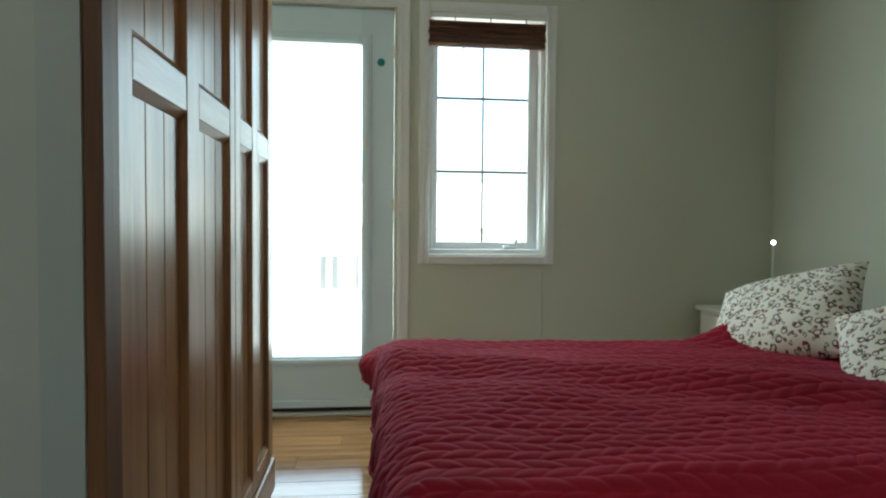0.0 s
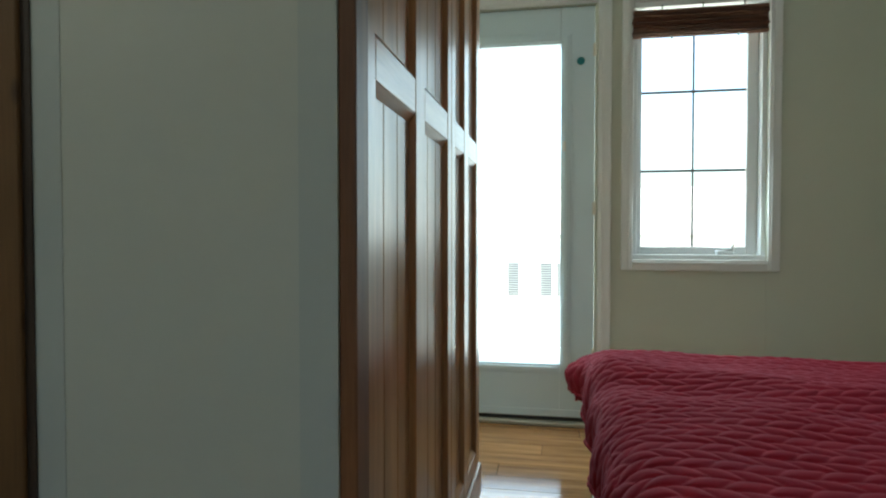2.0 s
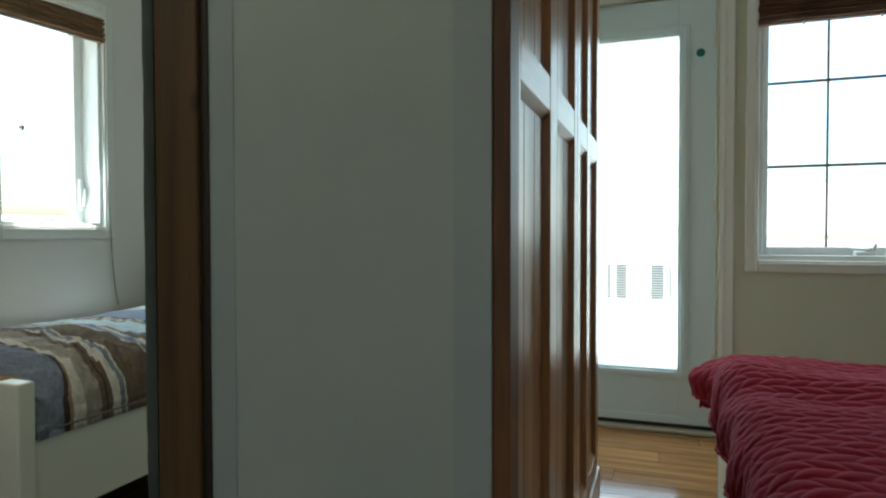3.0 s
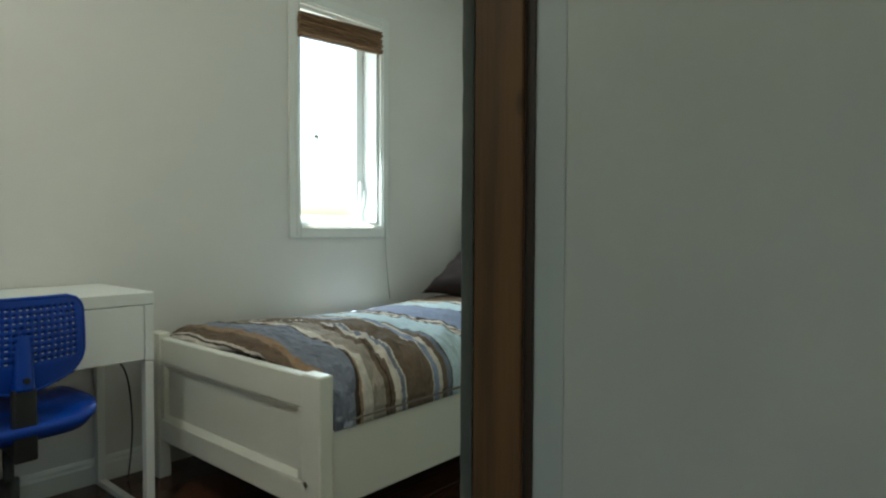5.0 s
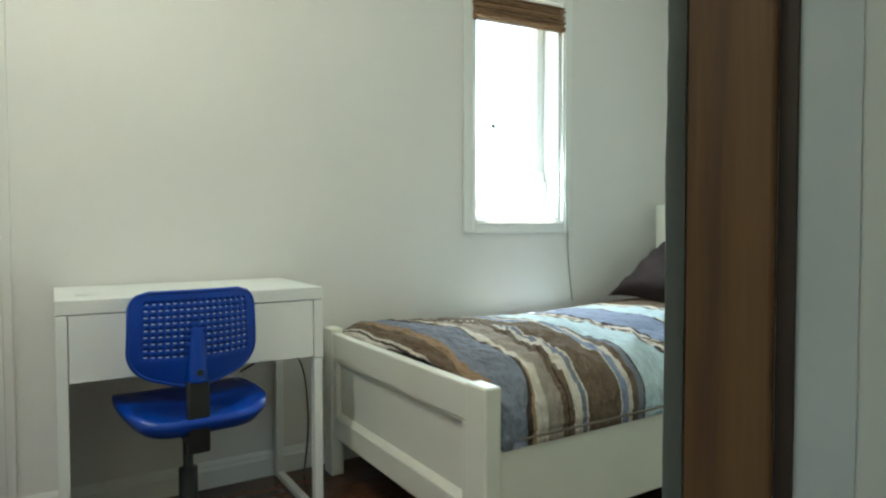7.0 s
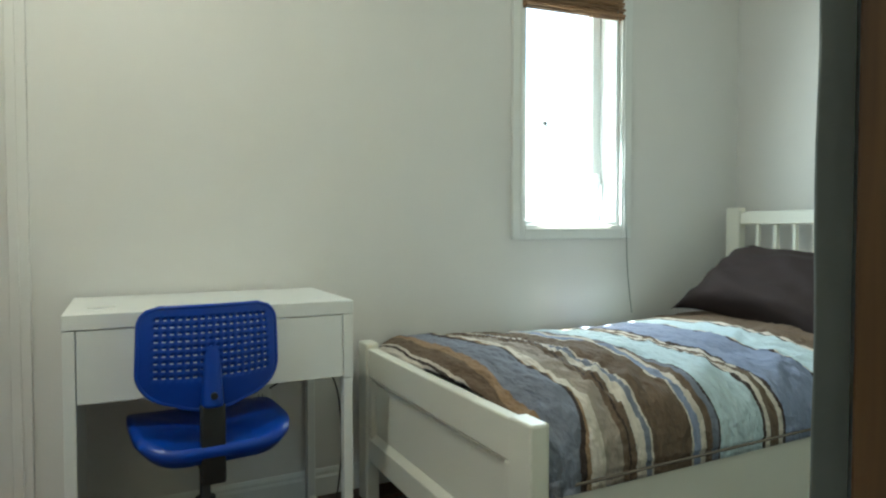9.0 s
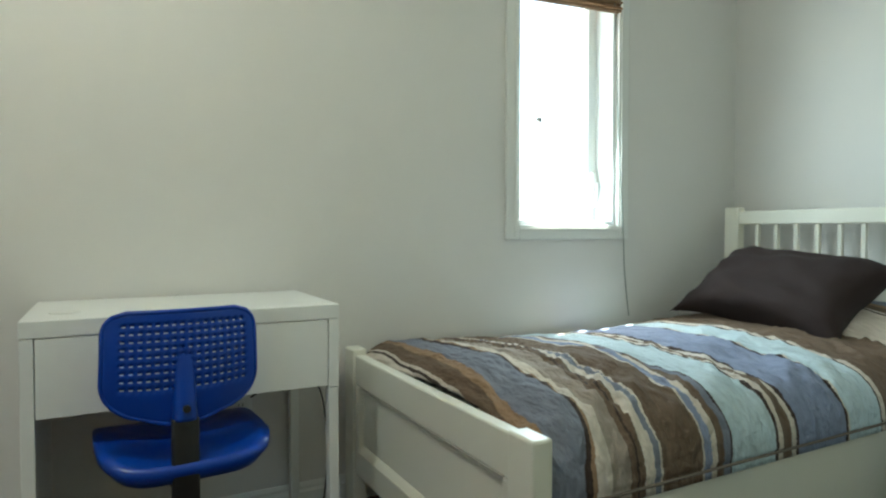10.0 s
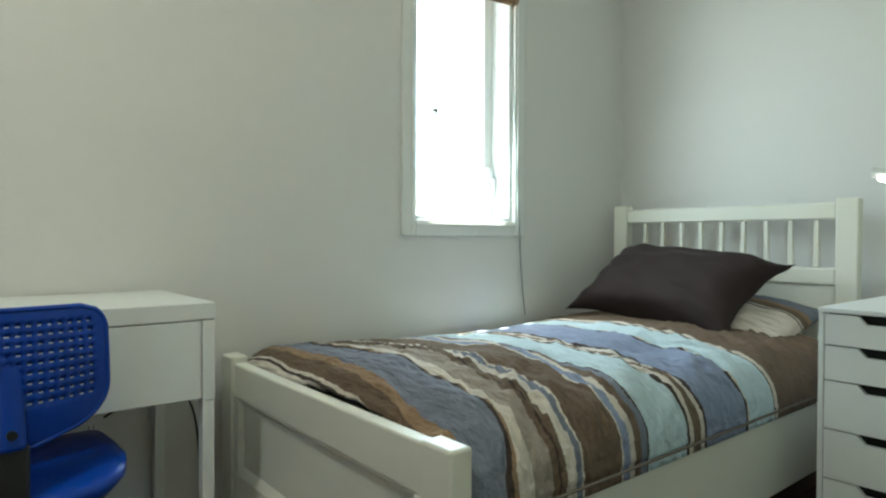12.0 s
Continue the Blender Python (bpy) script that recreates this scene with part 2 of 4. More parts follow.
def floral_material():
    """Off-white cotton with small maroon, ochre and green sprigs."""
    m, n, l, p = shader("pillowcase_floral", 0.9)
    tc = n.new("ShaderNodeTexCoord")
    base = (0.82, 0.77, 0.66)
    col = None
    for k, (scale, inner, outer, c) in enumerate(((30, 0.14, 0.24, (0.13, 0.02, 0.022)), (38, 0.0, 0.15, (0.16, 0.12, 0.03)), (46, 0.10, 0.19, (0.07, 0.08, 0.045)), (24, 0.0, 0.10, (0.25, 0.05, 0.04)))):
        mp = n.new("ShaderNodeMapping")
        mp.inputs["Location"].default_value = (k * 1.7, k * 0.9, k * 0.3)
        l.new(tc.outputs["UV"], mp.inputs[0])
        vo = n.new("ShaderNodeTexVoronoi")
        vo.voronoi_dimensions = "2D"
        vo.inputs["Scale"].default_value = scale * 0.72
        wn2 = n.new("ShaderNodeTexNoise")
        wn2.inputs["Scale"].default_value = 40
        l.new(mp.outputs[0], wn2.inputs["Vector"])
        off = n.new("ShaderNodeVectorMath")
        off.operation = "MULTIPLY_ADD"
        off.inputs[1].default_value = (0.02, 0.02, 0)
        l.new(wn2.outputs["Color"], off.inputs[0])
        l.new(mp.outputs[0], off.inputs[2])
        l.new(off.outputs[0], vo.inputs["Vector"])
        spot = ramp(n, l, vo.outputs["Distance"], [(0.0, (0, 0, 0) if inner else (1, 1, 1)), (inner + 0.001, (1, 1, 1)), (outer, (0, 0, 0))], "CONSTANT")
        col = mix_colour(n, l, spot, base if col is None else col, c)
    l.new(col, p.inputs["Base Color"])
    link_bump(n, l, p, noise_out(n, l, 18, 4), 0.3, 0.006)
    return m


QUILT, DUVET, FLORAL = quilt_material(), duvet_material(), floral_material()


# ---- mesh helpers ----
def box(bm, x0, y0, z0, x1, y1, z1, bevel=0.0, segs=2, m=None):
    made = bmesh.ops.create_cube(bm, size=1.0, matrix=Matrix.Translation(((x0 + x1) / 2, (y0 + y1) / 2, (z0 + z1) / 2)) @ Matrix.Diagonal((x1 - x0, y1 - y0, z1 - z0, 1)))
    vs = made["verts"]
    if bevel:
        es = list({e for v in vs for e in v.link_edges})
        out = bmesh.ops.bevel(bm, geom=es, offset=bevel, segments=segs, profile=0.5, affect="EDGES")
        vs = list({v for f in out["faces"] for v in f.verts} | {v for v in vs if v.is_valid})
    if m is not None:
        bmesh.ops.transform(bm, matrix=m, verts=vs)
    return vs


def rod(bm, a, b, r, segs=12, r2=None):
    a, b = Vector(a), Vector(b)
    d = b - a
    m = Matrix.Translation((a + b) / 2) @ d.to_track_quat("Z", "Y").to_matrix().to_4x4()
    return bmesh.ops.create_cone(bm, cap_ends=True, segments=segs, radius1=r, radius2=r if r2 is None else r2, depth=d.length, matrix=m)["verts"]


def prism(bm, pts, z0, z1):
    lo = [bm.verts.new((x, y, z0)) for x, y in pts]
    hi = [bm.verts.new((x, y, z1)) for x, y in pts]
    bm.faces.new(lo[::-1])
    bm.faces.new(hi)
    for i in range(len(pts)):
        j = (i + 1) % len(pts)
        bm.faces.new((lo[i], lo[j], hi[j], hi[i]))
    bmesh.ops.recalc_face_normals(bm, faces=bm.faces)


def mesh_object(name, bm, material, smooth=False):
    me = bpy.data.meshes.new(name)
    bm.to_mesh(me)
    bm.free()
    me.materials.append(material)
    if smooth:
        for p in me.polygons:
            p.use_smooth = True
    return new(name, me)


def part(name, bm, material, parent, label="", smooth=False):
    ob = mesh_object(name, bm, material, smooth)
    ob.parent = parent
    if label:
        tagged(ob, label)
    return ob


def boxes(name, material, parent, *dims, bevel=0.003, label=""):
    bm = bmesh.new()
    for d in dims:
        box(bm, *d, bevel=bevel)
    return part(name, bm, material, parent, label)


def thing(name, label, category, at=(0, 0, 0), group="", kind=""):
    ob = new(name)
    ob.location = at
    ob.empty_display_size = 0.1
    return tagged(ob, label, category, group, kind)


def structure(name, bm, material, label, category="wall"):
    return tagged(mesh_object(name, bm, material), label, category, kind="structure")


def wall_with_openings(name, material, label, axis, plane0, plane1, u0, u1, z0, z1, holes):
    """A wall along one axis (x or y) from u0 to u1, between two planes, with rectangular openings (u0, u1, z0, z1)."""
    bm = bmesh.new()
    us = sorted({u0, u1, *[h[0] for h in holes], *[h[1] for h in holes]})
    zs = sorted({z0, z1, *[h[2] for h in holes], *[h[3] for h in holes]})
    cell = lambda i, j: 0 <= i < len(us) - 1 and 0 <= j < len(zs) - 1 and not any(h[0] - 1e-6 <= us[i] and us[i + 1] <= h[1] + 1e-6 and h[2] - 1e-6 <= zs[j] and zs[j + 1] <= h[3] + 1e-6 for h in holes)
    at = (lambda u, p, z: (u, p, z)) if axis == "x" else (lambda u, p, z: (p, u, z))
    quad = lambda *q: bm.faces.new([bm.verts.new(at(*c)) for c in q])
    for i in range(len(us) - 1):
        for j in range(len(zs) - 1):
            if not cell(i, j):
                continue
            a, b, c, d = us[i], us[i + 1], zs[j], zs[j + 1]
            quad((a, plane0, c), (b, plane0, c), (b, plane0, d), (a, plane0, d))
            quad((a, plane1, c), (a, plane1, d), (b, plane1, d), (b, plane1, c))
            if not cell(i - 1, j):
                quad((a, plane0, c), (a, plane0, d), (a, plane1, d), (a, plane1, c))
            if not cell(i + 1, j):
                quad((b, plane0, c), (b, plane1, c), (b, plane1, d), (b, plane0, d))
            if not cell(i, j - 1):
                quad((a, plane0, c), (a, plane1, c), (b, plane1, c), (b, plane0, c))
            if not cell(i, j + 1):
                quad((a, plane0, d), (b, plane0, d), (b, plane1, d), (a, plane1, d))
    bmesh.ops.remove_doubles(bm, verts=bm.verts, dist=1e-5)
    bmesh.ops.recalc_face_normals(bm, faces=bm.faces)
    return structure(name, bm, material, label)


# ---- the plan (metres) ----
H = 2.44
YA, YB, XW = 1.975, 2.09, -1.125          # inner faces: north wall of the red room and of the striped room, west wall
DX0, DX1, DZ1 = 0.99, 1.800, 2.036          # balcony door opening
WX0, WX1, WZ0, WZ1 = 1.974, 2.570, 0.817, 2.026   # north window
VY0, VY1, VZ0, VZ1 = 0.758, 1.290, 0.977, 2.040   # west window
HY = -0.415                                 # hall's north wall
wall_with_openings("wall_north_a", WALL_A, "painted greige bedroom wall with balcony door and window", "x", YA, YA + 0.22, 0.902, 3.83, 0, H, [(DX0, DX1, 0, DZ1), (WX0, WX1, WZ0, WZ1)])
wall_with_openings("wall_east_a", WALL_A, "painted greige bedroom wall behind the bed head", "y", 3.83, 3.95, -3.5, YA + 0.22, 0, H, [])
wall_with_openings("wall_west_a", WALL_A, "painted greige wall behind the wardrobe", "y", 0.870, 0.902, HY + 0.05, YA + 0.22, 0, H, [])
wall_with_openings("wall_north_b", WALL_B, "painted pale grey wall behind the headboard", "x", YB, YB + 0.08, XW - 0.2, 0.870, 0, H, [])
wall_with_openings("wall_west_b", WALL_B, "painted pale grey wall with narrow window", "y", XW - 0.2, XW, -3.4, YB, 0, H, [(VY0, VY1, VZ0, VZ1)])
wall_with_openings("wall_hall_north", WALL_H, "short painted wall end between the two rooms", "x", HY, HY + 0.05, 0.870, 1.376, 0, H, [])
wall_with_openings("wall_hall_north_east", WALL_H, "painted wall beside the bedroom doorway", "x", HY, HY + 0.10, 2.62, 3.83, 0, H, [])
# Wall behind the view; its opening is added to hold the fill lamp.
wall_with_openings("wall_south", WALL_B, "unseen back wall with an opening added for the hall fill light", "x", -3.52, -3.4, XW - 0.2, 3.83, 0, H, [(1.70, 2.50, 0.95, 2.05)])
bm = bmesh.new()
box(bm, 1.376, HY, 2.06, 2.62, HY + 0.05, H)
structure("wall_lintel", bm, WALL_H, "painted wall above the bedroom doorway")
bm = bmesh.new()
box(bm, XW - 0.3, -3.6, H, 3.95, 2.25, H + 0.1)
structure("ceiling", bm, CEILING, "white textured ceiling", "ceiling")
floor = structure("floor", (lambda b: (box(b, XW - 0.3, -3.6, -0.12, 3.95, 2.25, -0.012), b)[1])(bmesh.new()), DARK_GAP, "wood laminate floor, honey oak and red-brown", "floor")


# trims: corner bead strips and pine linings of the two doorways
def corner_trim():
    bm = bmesh.new()
    box(bm, 1.328, HY - 0.0008, 0, 1.376, HY, 2.12, bevel=0)
    structure("trim_door_edge", bm, HALL_TRIM, "narrow grey-blue edge trim of the doorway", "trim")
    # Corner strip: shading near the pine board is put into its tone.
    bm = bmesh.new()
    box(bm, 0.9668, HY - 0.0008, 0, 1.008, HY, 2.12, bevel=0)
    structure("trim_corner", bm, HALL_TRIM, "narrow corner strip, darkened for the shade there", "trim")
    bm = bmesh.new()
    box(bm, 1.3765, HY + 0.001, 0, 1.3985, HY + 0.050, 2.06, bevel=0.0025)
    structure("trim_pine_lining", bm, PINE_DARK, "pine lining of the bedroom doorway", "trim")


corner_trim()


def pine_board():
    """Knotty pine board on the wall end, with a rough dark edge."""
    bm = bmesh.new()
    box(bm, 0.8765, HY - 0.008, 0, 0.9520, HY - 0.0005, 2.2, bevel=0.0025)
    # Dark brown strip stands in for the shadow gap right of the board.
    gap = bmesh.new()
    box(gap, 0.9524, HY - 0.003, 0, 0.9666, HY - 0.0005, 2.2, bevel=0.001)
    structure("trim_dark_strip", gap, plain("gap_shade_brown", (0.022, 0.013, 0.008), 0.7), "narrow dark strip drawn for the shaded gap beside the pine board", "trim")
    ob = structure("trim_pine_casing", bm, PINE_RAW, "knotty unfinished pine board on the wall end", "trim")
    bm = bmesh.new()
    rows = 90
    last = None
    for i in range(rows + 1):
        z = 2.2 * i / rows
        d = 0.0035 * noise.noise((0.3, 0.1, z * 9)) + 0.002 * noise.noise((2.0, 0.1, z * 31))
        ring = [bm.verts.new(c) for c in ((0.8698, HY + 0.05, z), (0.8675 + d, HY + 0.045, z), (0.8605 + d, HY - 0.012, z), (0.8650 + d, HY - 0.0165, z), (0.8763, HY - 0.0085, z))]
        if last:
            for a in range(4):
                bm.faces.new((last[a], last[a + 1], ring[a + 1], ring[a]))
        last = ring
    bmesh.ops.recalc_face_normals(bm, faces=bm.faces)
    part("rough_edge", bm, BARK_EDGE, ob, "dark ragged edge of the pine board", True)


pine_board()


def baseboard(name, a, b, normal, h=0.095):
    """A moulded baseboard from a to b; normal points into the room."""
    a, b, nn = Vector((*a, 0)), Vector((*b, 0)), Vector((*normal, 0))
    prof = [(0, 0), (0.013, 0), (0.013, h - 0.03), (0.009, h - 0.022), (0.009, h - 0.012), (0.004, h), (0, h)]
    bm = bmesh.new()
    ends = [[bm.verts.new(p + nn * d + Vector((0, 0, z))) for d, z in prof] for p in (a, b)]
    for i in range(len(prof)):
        j = (i + 1) % len(prof)
        bm.faces.new((ends[0][i], ends[0][j], ends[1][j], ends[1][i]))
    bm.faces.new(ends[0])
    bm.faces.new(ends[1][::-1])
    bmesh.ops.recalc_face_normals(bm, faces=bm.faces)
    structure(name, bm, TRIM, "white moulded baseboard", "baseboard")


baseboard("baseboard_1", (XW, -3.4), (XW, YB), (1, 0))
baseboard("baseboard_2", (XW, YB), (0.870, YB), (0, -1))
baseboard("baseboard_3", (1.89, YA), (3.83, YA), (0, -1))


# ---- windows, balcony door ----
def casing_frame(parent, axis, face, u0, u1, z0, z1, w, d, sign, sides="lrtb"):
    """Flat casing boards round an opening; sign is the way they stand proud."""
    spans = {"l": (u0 - w, u0, z0 - (w if "b" in sides else 0), z1 + w), "r": (u1, u1 + w, z0 - (w if "b" in sides else 0), z1 + w), "t": (u0, u1, z1, z1 + w), "b": (u0, u1, z0 - w, z0)}
    for s in sides:
        a, b, c, e = spans[s]
        lo, hi = sorted((face, face + sign * d))
        bm = bmesh.new()
        box(bm, *((a, lo, c, b, hi, e) if axis == "x" else (lo, a, c, hi, b, e)), bevel=0.005)
        lo2, hi2 = sorted((face + sign * d * 0.9, face + sign * (d + 0.005)))
        k = 0.012
        inner = {"l": (b - 2 * k, b - k, c + k, e - k), "r": (a + k, a + 2 * k, c + k, e - k), "t": (a, b, c + k, c + 2 * k), "b": (a, b, e - 2 * k, e - k)}[s]
        box(bm, *((inner[0], lo2, inner[2], inner[1], hi2, inner[3]) if axis == "x" else (lo2, inner[0], inner[2], hi2, inner[1], inner[3])), bevel=0.002)
        part("casing", bm, TRIM, parent)


def pane(name, parent, x0, y0, z0, x1, y1, z1):
    bm = bmesh.new()
    box(bm, x0, y0, z0, x1, y1, z1)
    ob = part(name, bm, GLASS, parent)
    ob.visible_shadow = False
    return ob


def north_window():
    w = thing("window_1", "white casement window with grey muntins over the bed", "window", (2.278, YA, WZ0), kind="structure")
    o = Vector((-2.278, -YA, -WZ0))

    def piece(name, mat, *d, bevel=0.003, label=""):
        bm = bmesh.new()
        box(bm, *d, bevel=bevel)
        bmesh.ops.translate(bm, verts=bm.verts, vec=o)
        return part(name, bm, mat, w, label)
    for ob in (w,):
        casing_frame(ob, "x", 0, WX0 - 2.278, WX1 - 2.278, 0, WZ1 - WZ0, 0.053, 0.016, -1)
    piece("frame_left", VINYL, WX0, YA + 0.02, WZ0, WX0 + 0.022, YA + 0.16, WZ1)
    piece("frame_right", VINYL, WX1 - 0.022, YA + 0.02, WZ0, WX1, YA + 0.16, WZ1)
    piece("frame_top", VINYL, WX0 + 0.022, YA + 0.02, WZ1 - 0.022, WX1 - 0.022, YA + 0.16, WZ1)
    piece("window_sill", VINYL, WX0, YA + 0.002, WZ0, WX1, YA + 0.16, WZ0 + 0.022)
    piece("sash_left", VINYL, WX0 + 0.022, YA + 0.075, WZ0 + 0.022, 2.022, YA + 0.12, WZ1 - 0.022)
    piece("sash_right", VINYL, 2.499, YA + 0.075, WZ0 + 0.022, WX1 - 0.022, YA + 0.12, WZ1 - 0.022)
    piece("sash_bottom", VINYL, 2.022, YA + 0.075, WZ0 + 0.022, 2.499, YA + 0.12, 0.874)
    piece("sash_top", VINYL, 2.022, YA + 0.075, 1.985, 2.499, YA + 0.12, WZ1 - 0.022)
    for z in (1.241, 1.621):
        piece("muntin", MUNTIN, 2.022, YA + 0.094, z - 0.0065, 2.499, YA + 0.101, z + 0.0065, bevel=0.001)
    for z0, z1 in ((0.874, 1.234), (1.248, 1.614), (1.628, 1.985)):
        piece("muntin", MUNTIN, 2.258, YA + 0.095, z0, 2.268, YA + 0.1005, z1, bevel=0.001)
    for x0, x1 in ((2.022, 2.259), (2.268, 2.499)):
        for z0, z1 in ((0.874, 1.236), (1.246, 1.616), (1.626, 1.985)):
            pn = piece("pane", GLASS, x0, YA + 0.096, z0, x1, YA + 0.099, z1, bevel=0)
            pn.visible_shadow = False
    crank = piece("crank_base", VINYL, 2.36, YA + 0.030, WZ0 + 0.022, 2.44, YA + 0.075, WZ0 + 0.042, bevel=0.006)
    bm = bmesh.new()
    rod(bm, (2.43, YA + 0.04, WZ0 + 0.045), (2.345, YA + 0.012, WZ0 + 0.052), 0.006)
    rod(bm, (2.43, YA + 0.04, WZ0 + 0.04), (2.435, YA + 0.035, WZ0 + 0.075), 0.007)
    bmesh.ops.translate(bm, verts=bm.verts, vec=o)
    part("crank_handle", bm, CHROME, crank, "folding metal crank handle", True)


north_window()


def west_window():
    w = thing("window_2", "narrow white casement window over the striped bed", "window", (XW, 1.045, VZ0), kind="structure")
    o = Vector((-XW, -1.045, -VZ0))

    def piece(name, mat, *d, bevel=0.003, label=""):
        bm = bmesh.new()
        box(bm, *d, bevel=bevel)
        bmesh.ops.translate(bm, verts=bm.verts, vec=o)
        return part(name, bm, mat, w, label)
    casing_frame(w, "y", 0, VY0 - 1.045, VY1 - 1.045, 0, VZ1 - VZ0, 0.062, 0.016, 1)
    x = XW
    piece("frame_left", VINYL, x - 0.17, VY0, VZ0, x - 0.004, VY0 + 0.018, VZ1)
    piece("frame_right", VINYL, x - 0.17, VY1 - 0.018, VZ0, x - 0.004, VY1, VZ1)
    piece("frame_top", VINYL, x - 0.17, VY0 + 0.018, VZ1 - 0.018, x - 0.004, VY1 - 0.018, VZ1)
    piece("window_sill", VINYL, x - 0.17, VY0 + 0.018, VZ0, x - 0.004, VY1 - 0.018, VZ0 + 0.018)
    piece("sash_left", VINYL, x - 0.15, VY0 + 0.018, VZ0 + 0.018, x - 0.11, VY0 + 0.055, VZ1 - 0.018)
    piece("sash_right", VINYL, x - 0.15, VY1 - 0.066, VZ0 + 0.018, x - 0.11, VY1 - 0.018, VZ1 - 0.018)
    piece("sash_bottom", VINYL, x - 0.15, VY0 + 0.055, VZ0 + 0.018, x - 0.11, VY1 - 0.066, VZ0 + 0.05)
    piece("sash_top", VINYL, x - 0.15, VY0 + 0.055, VZ1 - 0.055, x - 0.11, VY1 - 0.066, VZ1 - 0.018)
    pn = piece("pane", GLASS, x - 0.132, VY0 + 0.055, VZ0 + 0.05, x - 0.128, VY1 - 0.066, VZ1 - 0.055, bevel=0)
    pn.visible_shadow = False
    lock = piece("latch_plate", VINYL, x - 0.109, VY1 - 0.055, 1.06, x - 0.092, VY1 - 0.028, 1.22, bevel=0.005)
    bm = bmesh.new()
    rod(bm, (x - 0.09, VY1 - 0.037, 1.08), (x - 0.075, VY1 - 0.037, 1.17), 0.007)
    bmesh.ops.translate(bm, verts=bm.verts, vec=o)
    part("latch_lever", bm, VINYL, lock, "white plastic latch lever", True)
    crank = piece("crank_base", VINYL, x - 0.109, VY1 - 0.19, VZ0 + 0.018, x - 0.06, VY1 - 0.09, VZ0 + 0.045, bevel=0.006)
    bm = bmesh.new()
    rod(bm, (x - 0.075, 1.035, VZ0 + 0.030), (x - 0.07, 1.14, VZ0 + 0.034), 0.006)
    bmesh.ops.translate(bm, verts=bm.verts, vec=o)
    part("crank_handle", bm, MUNTIN, crank, "dark metal crank handle", True)
    bm = bmesh.new()
    rod(bm, (x - 0.127, 0.958, 1.437), (x - 0.118, 0.958, 1.437), 0.012, 14)
    rod(bm, (x - 0.118, 0.950, 1.428), (x - 0.106, 0.950, 1.418), 0.0035, 8)
    rod(bm, (x - 0.118, 0.966, 1.428), (x - 0.106, 0.966, 1.418), 0.0035, 8)
    bmesh.ops.translate(bm, verts=bm.verts, vec=o)
    part("suction_hook", bm, MUNTIN, pn, "small grey suction hook on the glass", True)


west_window()


def woven_blind(name, label, axis, face, u0, u1, z0, z1, mat, tilt=0.0):
    """Rolled-up woven bamboo blind: head rail and a thick stack of folded slats, with cords."""
    at = (lambda u, d, z: (u, face - d, z)) if axis == "x" else (lambda u, d, z: (face + d, u, z))
    c = (u0 + u1) / 2
    t = thing(name, label, "blind", at(c, 0, z0))
    o = -Vector(at(c, 0, z0))

    def add(nm, bm, m, lab=""):
        bmesh.ops.translate(bm, verts=bm.verts, vec=o)
        return part(nm, bm, m, t, lab)
    def bx(bm, ua, ub, da, db, za, zb, bv=0.002):
        p, q = at(ua, da, za), at(ub, db, zb)
        box(bm, *[min(i, j) for i, j in zip(p, q)], *[max(i, j) for i, j in zip(p, q)], bevel=bv)
    n_slats = int((z1 - z0) / 0.0085)
    for i in range(n_slats):
        z = z0 + (i + 0.5) * (z1 - z0) / n_slats
        d = 0.022 + 0.010 * math.sin(i * 2.1) + (0.006 if i < 3 else 0)
        bm = bmesh.new()
        e = 0.004 * math.sin(i * 5.3)
        rod(bm, at(u0 + e, d, z), at(u1 + e, d, z - tilt), 0.0062, 6)
        rod(bm, at(u0 + e * 0.5, 0.010, z), at(u1 - e, 0.010, z - tilt), 0.0060, 6)
        add("slat", bm, mat)
    for f in (0.25, 0.62, 0.93):
        u = u0 + f * (u1 - u0)
        bm = bmesh.new()
        bx(bm, u - 0.0018, u + 0.0018, 0.036, 0.0395, z0 - 0.004, z1 + 0.002, 0.001)
        add("cord_loop", bm, mat)
    return t, add, at


blind, add, at = woven_blind("woven_blind", "rolled-up dark brown woven bamboo blind", "x", YA - 0.004, 1.968, 2.557, 1.853, 1.975, BAMBOO)
bm = bmesh.new()
box(bm, 1.976, YA - 0.012, 1.998, 2.568, YA + 0.018, 2.025, bevel=0.003)
add("head_rail", bm, TRIM, "white head rail")
for u in (2.10, 2.28, 2.46):
    bm = bmesh.new()
    rod(bm, (u, YA - 0.012, 1.965), (u, YA - 0.012, 2.005), 0.003, 6)
    add("hanger_cord", bm, CORD)
for u in (2.14, 2.43):
    bm = bmesh.new()
    rod(bm, (u, YA - 0.03, 1.840), (u, YA - 0.03, 1.856), 0.005, 6)
    add("tassel", bm, TRIM)
woven_blind("woven_blind", "rolled-up brown woven bamboo blind with pull cord", "y", XW + 0.018, 0.738, 1.268, 1.872, 1.990, BAMBOO_LIGHT, tilt=-0.024)


